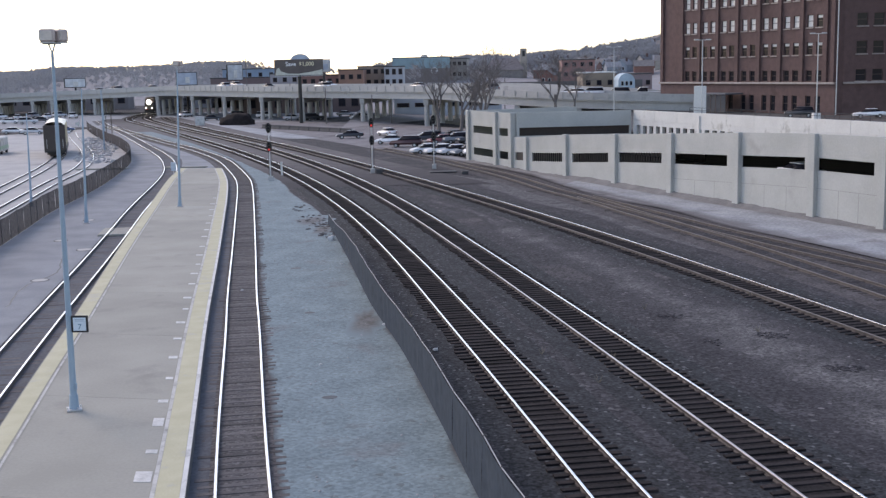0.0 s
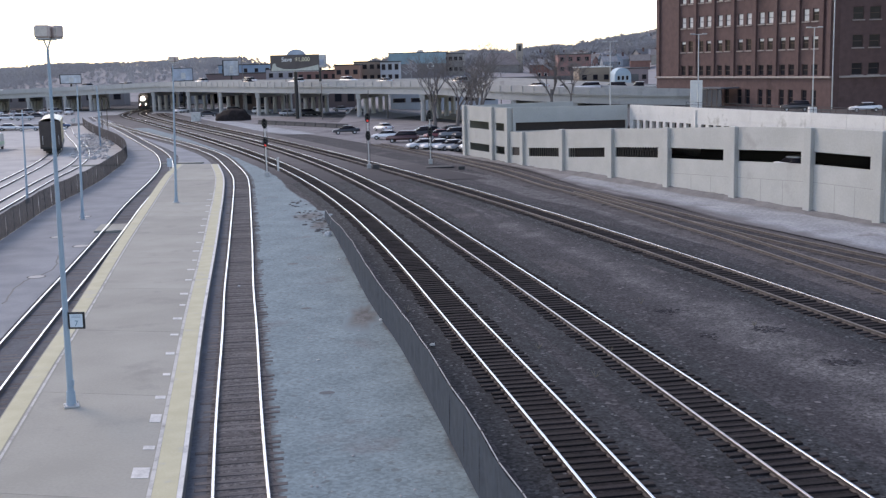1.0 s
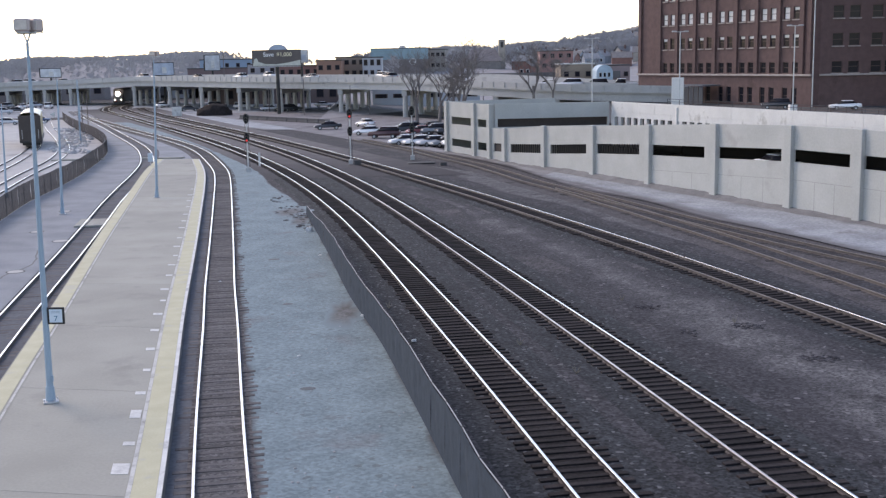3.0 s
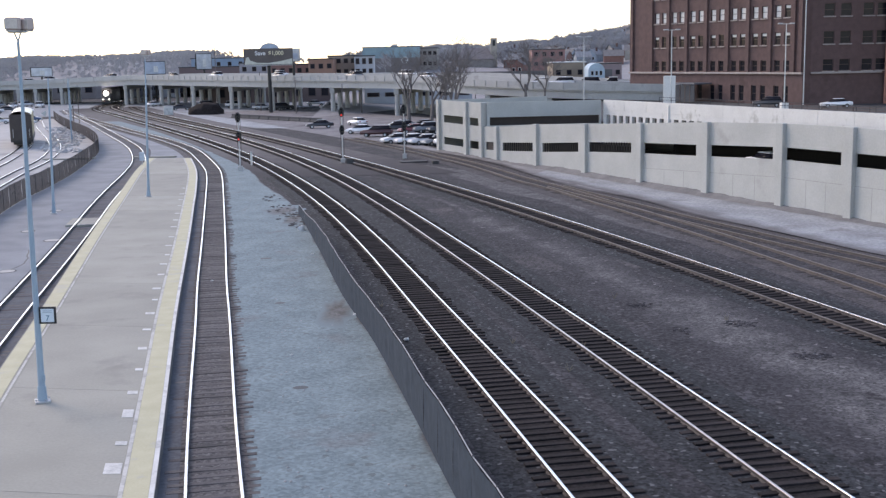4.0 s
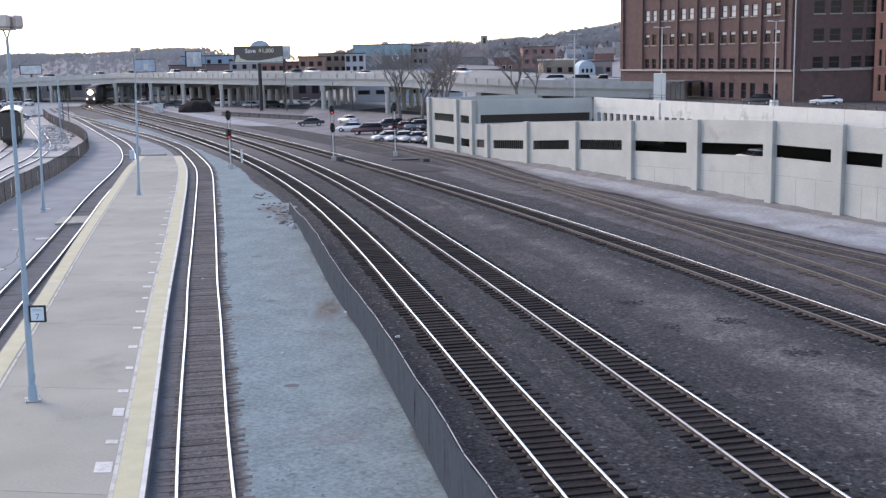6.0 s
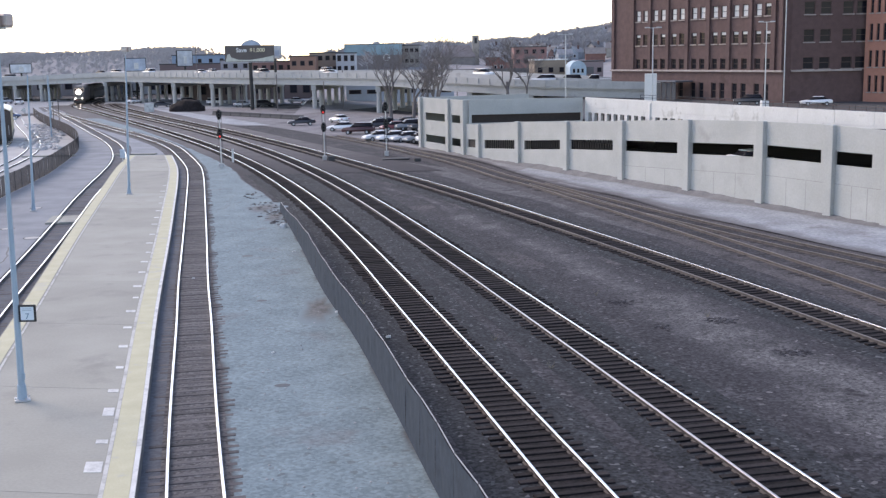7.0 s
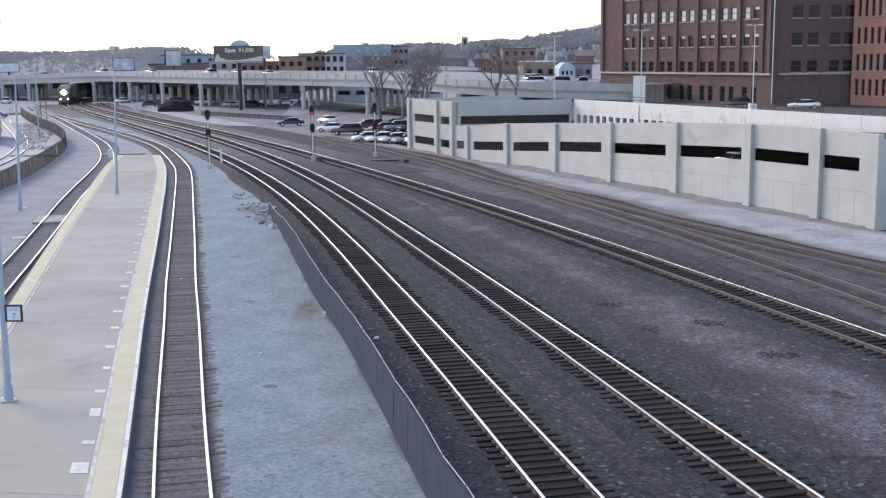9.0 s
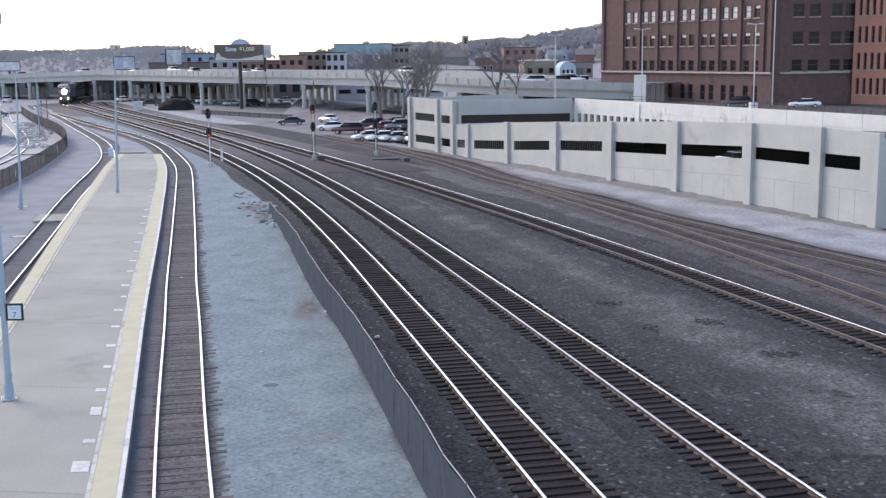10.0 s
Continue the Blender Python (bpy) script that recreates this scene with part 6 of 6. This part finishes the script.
for x, y, z, h, sd in ((7.2, 178, 0.4, 20, 1), (3.4, 190, 0.2, 19.5, 2), (-0.2, 200, 0.0, 20, 3), (19.0, 186, 3.5, 15.5, 4), (22.0, 186, 3.5, 11, 5), (5.4, 184, 0.4, 15, 12), (76, 150, 3.6, 8, 6)):
    bare_tree(x, y, z, h, sd)
for i in range(5):
    rng2 = random.Random(40 + i)
    px, y = rng2.uniform(0.08, 0.19), rng2.uniform(300, 470)
    bare_tree(px * y, y, 3.5 + (y - 300) * 0.03, rng2.uniform(8, 12), 60 + i)

# ---- street furniture on the raised street ----
for x, y, h in ((27.3, 118.6, 10.1), (39.4, 119.0, 10.5), (20.5, 134.0, 8.2)):
    t = thing("street_lamp", "slim grey double-armed street lamp", "street lamp", "street lamps", at=(x, y, SZ if y < 130 else 5.2))
    part("footing", box(B(), (0, 0, 1.15), (0.75, 0.75, 2.4), 0, 0.05) if y < 130 else box(B(), (0, 0, 0.25), (0.4, 0.4, 0.5), 0, 0.03), M_PARAPET, t, "pale concrete footing")
    part("pole", rod(B(), (0, 0, 0.3), (0, 0, h), 0.075, 0.045), M_GALV, t)
    part("arm", box(B(), (0, 0, h), (1.5, 0.07, 0.06)), M_GALV, t)
    for sx in (-0.62, 0.62):
        part("lamp_head", box(B(), (sx, 0, h + 0.04), (0.5, 0.3, 0.12), 0, 0.03), M_GALV, t)
t = thing("pylon_sign", "white upright sign board with a blue mark", "sign", at=(27.8, 121.6, SZ))
part("board", box(B(), (0, 0, 3.85), (1.25, 0.4, 3.0), -20, 0.04), M_PARAPET, t)
part("mark", box(B(), (0.12, -0.22, 3.2), (0.30, 0.06, 0.8), -20, 0.02), mat("blue_mark", (0.20, 0.33, 0.55), None, 2, 0.5, bump=0), t, "blue vertical mark")
part("base", box(B(), (0, 0, 1.17), (1.0, 0.4, 2.34), -20, 0.04), M_CONC, t)
t = thing("railing", "dark steel railing along the street deck", "railing", "", "structure")
p0 = None
for i in range(24):
    p = WF.at(4 + i * 2.5, SZ, 24.0)
    part("post", rod(B(), (p.x, p.y, SZ), (p.x, p.y, SZ + 1.35), 0.05, n=6), M_FRAME, t)
    if p0:
        for z in (0.25, 0.5, 0.75, 1.0, 1.3):
            part("rail", rod(B(), (p0.x, p0.y, SZ + z), (p.x, p.y, SZ + z), 0.035, n=6), M_FRAME, t)
    p0 = p
t = thing("railing", "thin grey steel railing on the concrete parapet", "railing", "", "structure")
p0 = None
for i in range(30):
    p = WF.at(11 + i * 2.2, 6.2, 0.12)
    part("post", rod(B(), (p.x, p.y, 6.18), (p.x, p.y, 6.75), 0.03, n=6), M_DARKCONC, t)
    if p0:
        for z in (6.48, 6.75):
            part("rail", rod(B(), (p0.x, p0.y, z), (p.x, p.y, z), 0.022, n=6), M_DARKCONC, t)
    p0 = p
for i, s in enumerate((9.5, 11.6, 13.4)):
    p = WF.at(s, SZ, 3.0)
    t = thing("bollard", "cream painted steel bollard on the street", "bollard", "street bollards", at=(p.x, p.y, SZ))
    part("post", rod(B(), (0, 0, 0), (0, 0, 1.9), 0.11, n=10), mat("cream_paint", (0.66, 0.60, 0.44), None, 2, 0.6), t)
    part("cap", rod(B(), (0, 0, 1.9), (0, 0, 1.97), 0.11, 0.05, 10), M_WHITE, t)
t = thing("entrance_shelter", "low glazed entrance shelter against the brick wall", "shelter", at=(*BF.at(17.5, 3.6, -2.2),), rz=BF.rz)
part("roof", box(B(), (0, 0, 2.9), (7.0, 3.6, 0.2), 0, 0.04), mat("slate_blue_roof", (0.10, 0.12, 0.15), None, 1, 0.5, bump=0.05), t, "slate blue flat roof")
for i in range(6):
    part("pane", box(B(), (-2.9 + i * 1.16, -1.6, 1.4), (1.0, 0.05, 2.6)), mat("hazy_glass", (0.045, 0.055, 0.068), (0.075, 0.085, 0.10), 0.6, 0.15, bump=0), t)
    part("mullion", box(B(), (-3.48 + i * 1.16, -1.6, 1.4), (0.1, 0.12, 2.8)), M_FRAME, t)
# white car nose showing in a garage opening
p = GF.at(61.1, slit(61.1) - 1.02, 1.3)
car("sedan", WHITE, (p.x, p.y, p.z), GF.rz, "white sedan parked on the garage ramp", "cars in the garage")
# utility poles and lamps near the viaduct
for x, y, h in ((-10.5, 246, 8.5), (-25, 250, 8), (-35, 268, 9), (-48, 285, 15), (15, 262, 9), (-14.0, 236, 6.5)):
    t = thing("utility_pole", "thin grey utility pole near the viaduct", "utility pole", "utility poles", at=(x, y, GZP))
    part("pole", rod(B(), (0, 0, 0), (0, 0, h), 0.13, 0.09), M_BARK, t)
    part("arm", box(B(), (0.6, 0, h - 0.2), (1.4, 0.08, 0.08)), M_GALV, t)
# slim masts and small white triangle boards beside the curve
for x, y, h in ((-66.2, 225.4, 3.6), (-61.0, 211.1, 4.6)):
    t = thing("track_mast", "slim dark brown mast beside the track", "mast", "track masts", at=(x, y, GZP))
    part("pole", rod(B(), (0, 0, 0), (0, 0, h), 0.09, 0.07), M_RUST, t)
    part("cap", box(B(), (0, 0, h), (0.3, 0.2, 0.18), 0, 0.03), M_RUST, t)
for x, y in ((-88.1, 298.4), (-83.5, 262.0)):
    t = thing("triangle_board", "small white triangular board on a short post", "sign", "triangle boards", at=(x, y, GZP))
    part("post", rod(B(), (0, 0, 0), (0, 0, 0.4), 0.06), M_GALV, t)
    bm = B()
    bmesh.ops.create_cone(bm, cap_ends=True, segments=3, radius1=0.8, radius2=0.8, depth=0.08, matrix=Matrix.Translation((0, 0, 0.75)) @ Matrix.Rotation(radians(90), 4, "X") @ Matrix.Rotation(radians(90), 4, "Z"))
    part("board", bm, M_WHITE, t)
# low concrete barriers by the tracks
for i in range(9):
    x, y = -36 + i * 2.3, 236 - i * 2.9
    t = thing("concrete_barrier", "low grey concrete barrier by the lot", "barrier", "lot barriers", at=(x, y, GZP), rz=-51)
    bm = B()
    vs = [(-0.3, 0), (-0.26, 0.25), (-0.12, 0.45), (-0.1, 0.85), (0.1, 0.85), (0.12, 0.45), (0.26, 0.25), (0.3, 0)]
    sweep(bm, [Vector((-1.7, 0)), Vector((1.7, 0))], vs)
    part("barrier", bm, M_DARKCONC, t)


# ---- moving train ----
LINE = spline(TRACK_M1, 1.0)


def along(y_front, back=0.0):
    """The pose of a vehicle on the main track whose nose is at y_front, heading towards the camera, back metres behind it."""
    i = min(range(len(LINE)), key=lambda k: abs(LINE[k].y - y_front))
    a = LINE[i]
    left = back + (y_front - a.y)
    while i < len(LINE) - 2 and left > (LINE[i + 1] - LINE[i]).length:
        left -= (LINE[i + 1] - LINE[i]).length
        i += 1
    d = (LINE[i + 1] - LINE[i]).normalized()
    p = LINE[i] + d * left
    return pose(p.x, p.y, 0, 0, 0, math.degrees(math.atan2(d.y, d.x)) - 90)


def rail_vehicle(name, label, length, engine):
    t = thing(name, label, "locomotive" if engine else "railway carriage", "moving train")
    dark = mat("train_grey", (0.055, 0.055, 0.06), (0.08, 0.08, 0.087), 0.5, 0.5, bump=0.05)
    part("frame", box(B(), (0, length / 2, 0.9), (2.9, length - 0.6, 0.5), 0, 0.05), M_BLACK, t)
    part("body", box(B(), (0, length / 2 + 0.6, 2.7), (3.0, length - 1.6, 3.2), 0, 0.18), dark, t)
    part("roof", box(B(), (0, length / 2 + 0.6, 4.4), (2.4, length - 2.0, 0.35), 0, 0.15), dark, t)
    for y in (3.2, length - 3.2):
        part("bogie", box(B(), (0, y, 0.5), (2.3, 3.4, 0.5), 0, 0.04), M_BLACK, t)
    if engine:
        part("nose", box(B(), (0, 0.9, 2.0), (2.7, 1.6, 2.0), 0, 0.2), dark, t, "short rounded nose")
        part("pilot", box(B(), (0, 0.15, 0.55), (2.8, 0.35, 0.8), 0, 0.06), M_BLACK, t, "snow plough pilot")
        for sx in (-0.7, 0.7):
            part("windscreen", box(B(), (sx, 1.36, 3.6), (1.0, 0.06, 0.7), 0, 0.02), M_GLASS, t)
            part("ditch_light", rod(B(), (sx * 1.3, -0.1, 1.35), (sx * 1.3, 0.05, 1.35), 0.09, n=14), M_HEAD, t, "lit ditch light")
        # lamp disc is oversized, its glare being put into the radius
        part("headlight", rod(B(), (0, 0.0, 3.05), (0, 0.2, 3.05), 0.62, n=18), M_HEAD, t, "bright lit headlight")
        part("marker_light", rod(B(), (-0.5, -0.02, 0.85), (-0.5, 0.0, 0.85), 0.14, n=10), M_RED, t, "red marker light")
    else:
        for k in range(9):
            for sx in (-1.5, 1.5):
                part("window", box(B(), (sx, 2.5 + k * (length - 4) / 9, 3.0), (0.06, 1.5, 0.9)), M_GLASS, t)
    return t


engine = rail_vehicle("locomotive", "dark grey locomotive with bright headlights running on the main track", 20.0, True)
coaches = [rail_vehicle("carriage", "dark grey passenger carriage behind the locomotive", 25.0, False) for _ in range(3)]
NOSE = [(0.0, 346.5), (2.0, 340.0), (4.0, 328.5), (5.0, 322.5), (7.0, 311.5), (8.0, 307.0), (9.0, 301.5), (10.0, 297.5)]

# traffic on the viaduct
DECKP = [Vector((p.x, p.y, deck_z(i))) for i, p in enumerate(DECK)]
SUMS = [0.0]
for a, b in zip(DECK, DECK[1:]):
    SUMS.append(SUMS[-1] + (b - a).length)


def on_deck(s, lane, west):
    i = max(0, min(len(DECK) - 2, next((k for k in range(len(SUMS) - 1) if SUMS[k + 1] > s), len(SUMS) - 2)))
    d = (DECK[i + 1] - DECK[i]).normalized()
    p = DECK[i] + d * (s - SUMS[i]) - NN[i] * lane
    z = DECKP[i].z + (DECKP[i + 1].z - DECKP[i].z) * (s - SUMS[i]) / max(0.01, SUMS[i + 1] - SUMS[i])
    return pose(p.x, p.y, z + 0.02, 0, 0, math.degrees(math.atan2(d.y, d.x)) + (180 if west else 0))


TRAFFIC = []
for st, c, s0, lane, v in (("sedan", WHITE, 255, 3.0, -9), ("suv", SILVER, 287, 6.2, -10), ("sedan", DARK, 318, 3.0, -9), ("suv", WHITE, 342, 3.2, -9), ("sedan", SILVER, 372, 6.2, -10), ("suv", GREY, 400, 3.2, -9), ("sedan", WHITE, 425, 3.0, -9), ("suv", SILVER, 236, 6.2, -9), ("suv", WHITE, 180, 13.5, 10), ("sedan", WHITE, 225, 13.5, 10), ("suv", SILVER, 275, 17, 10), ("suv", WHITE, 330, 13.5, 10)):
    o = car(st, c, (0, 0, 0), 0, words[c] + (" sedan" if st == "sedan" else " sport utility car") + " driving along the viaduct", "viaduct traffic")
    TRAFFIC.append((o, s0, lane, v))


def motions():
    walk(engine, [(t, along(y)) for t, y in NOSE])
    for k, c in enumerate(coaches):
        walk(c, [(t, along(y, 21.0 + 26.0 * k)) for t, y in NOSE])
    for o, s0, lane, v in TRAFFIC:
        walk(o, [(t, on_deck(s0 + v * t, lane, v < 0)) for t in (0.0, 2.0, 4.0, 6.0, 8.0, 10.0)])


motions()
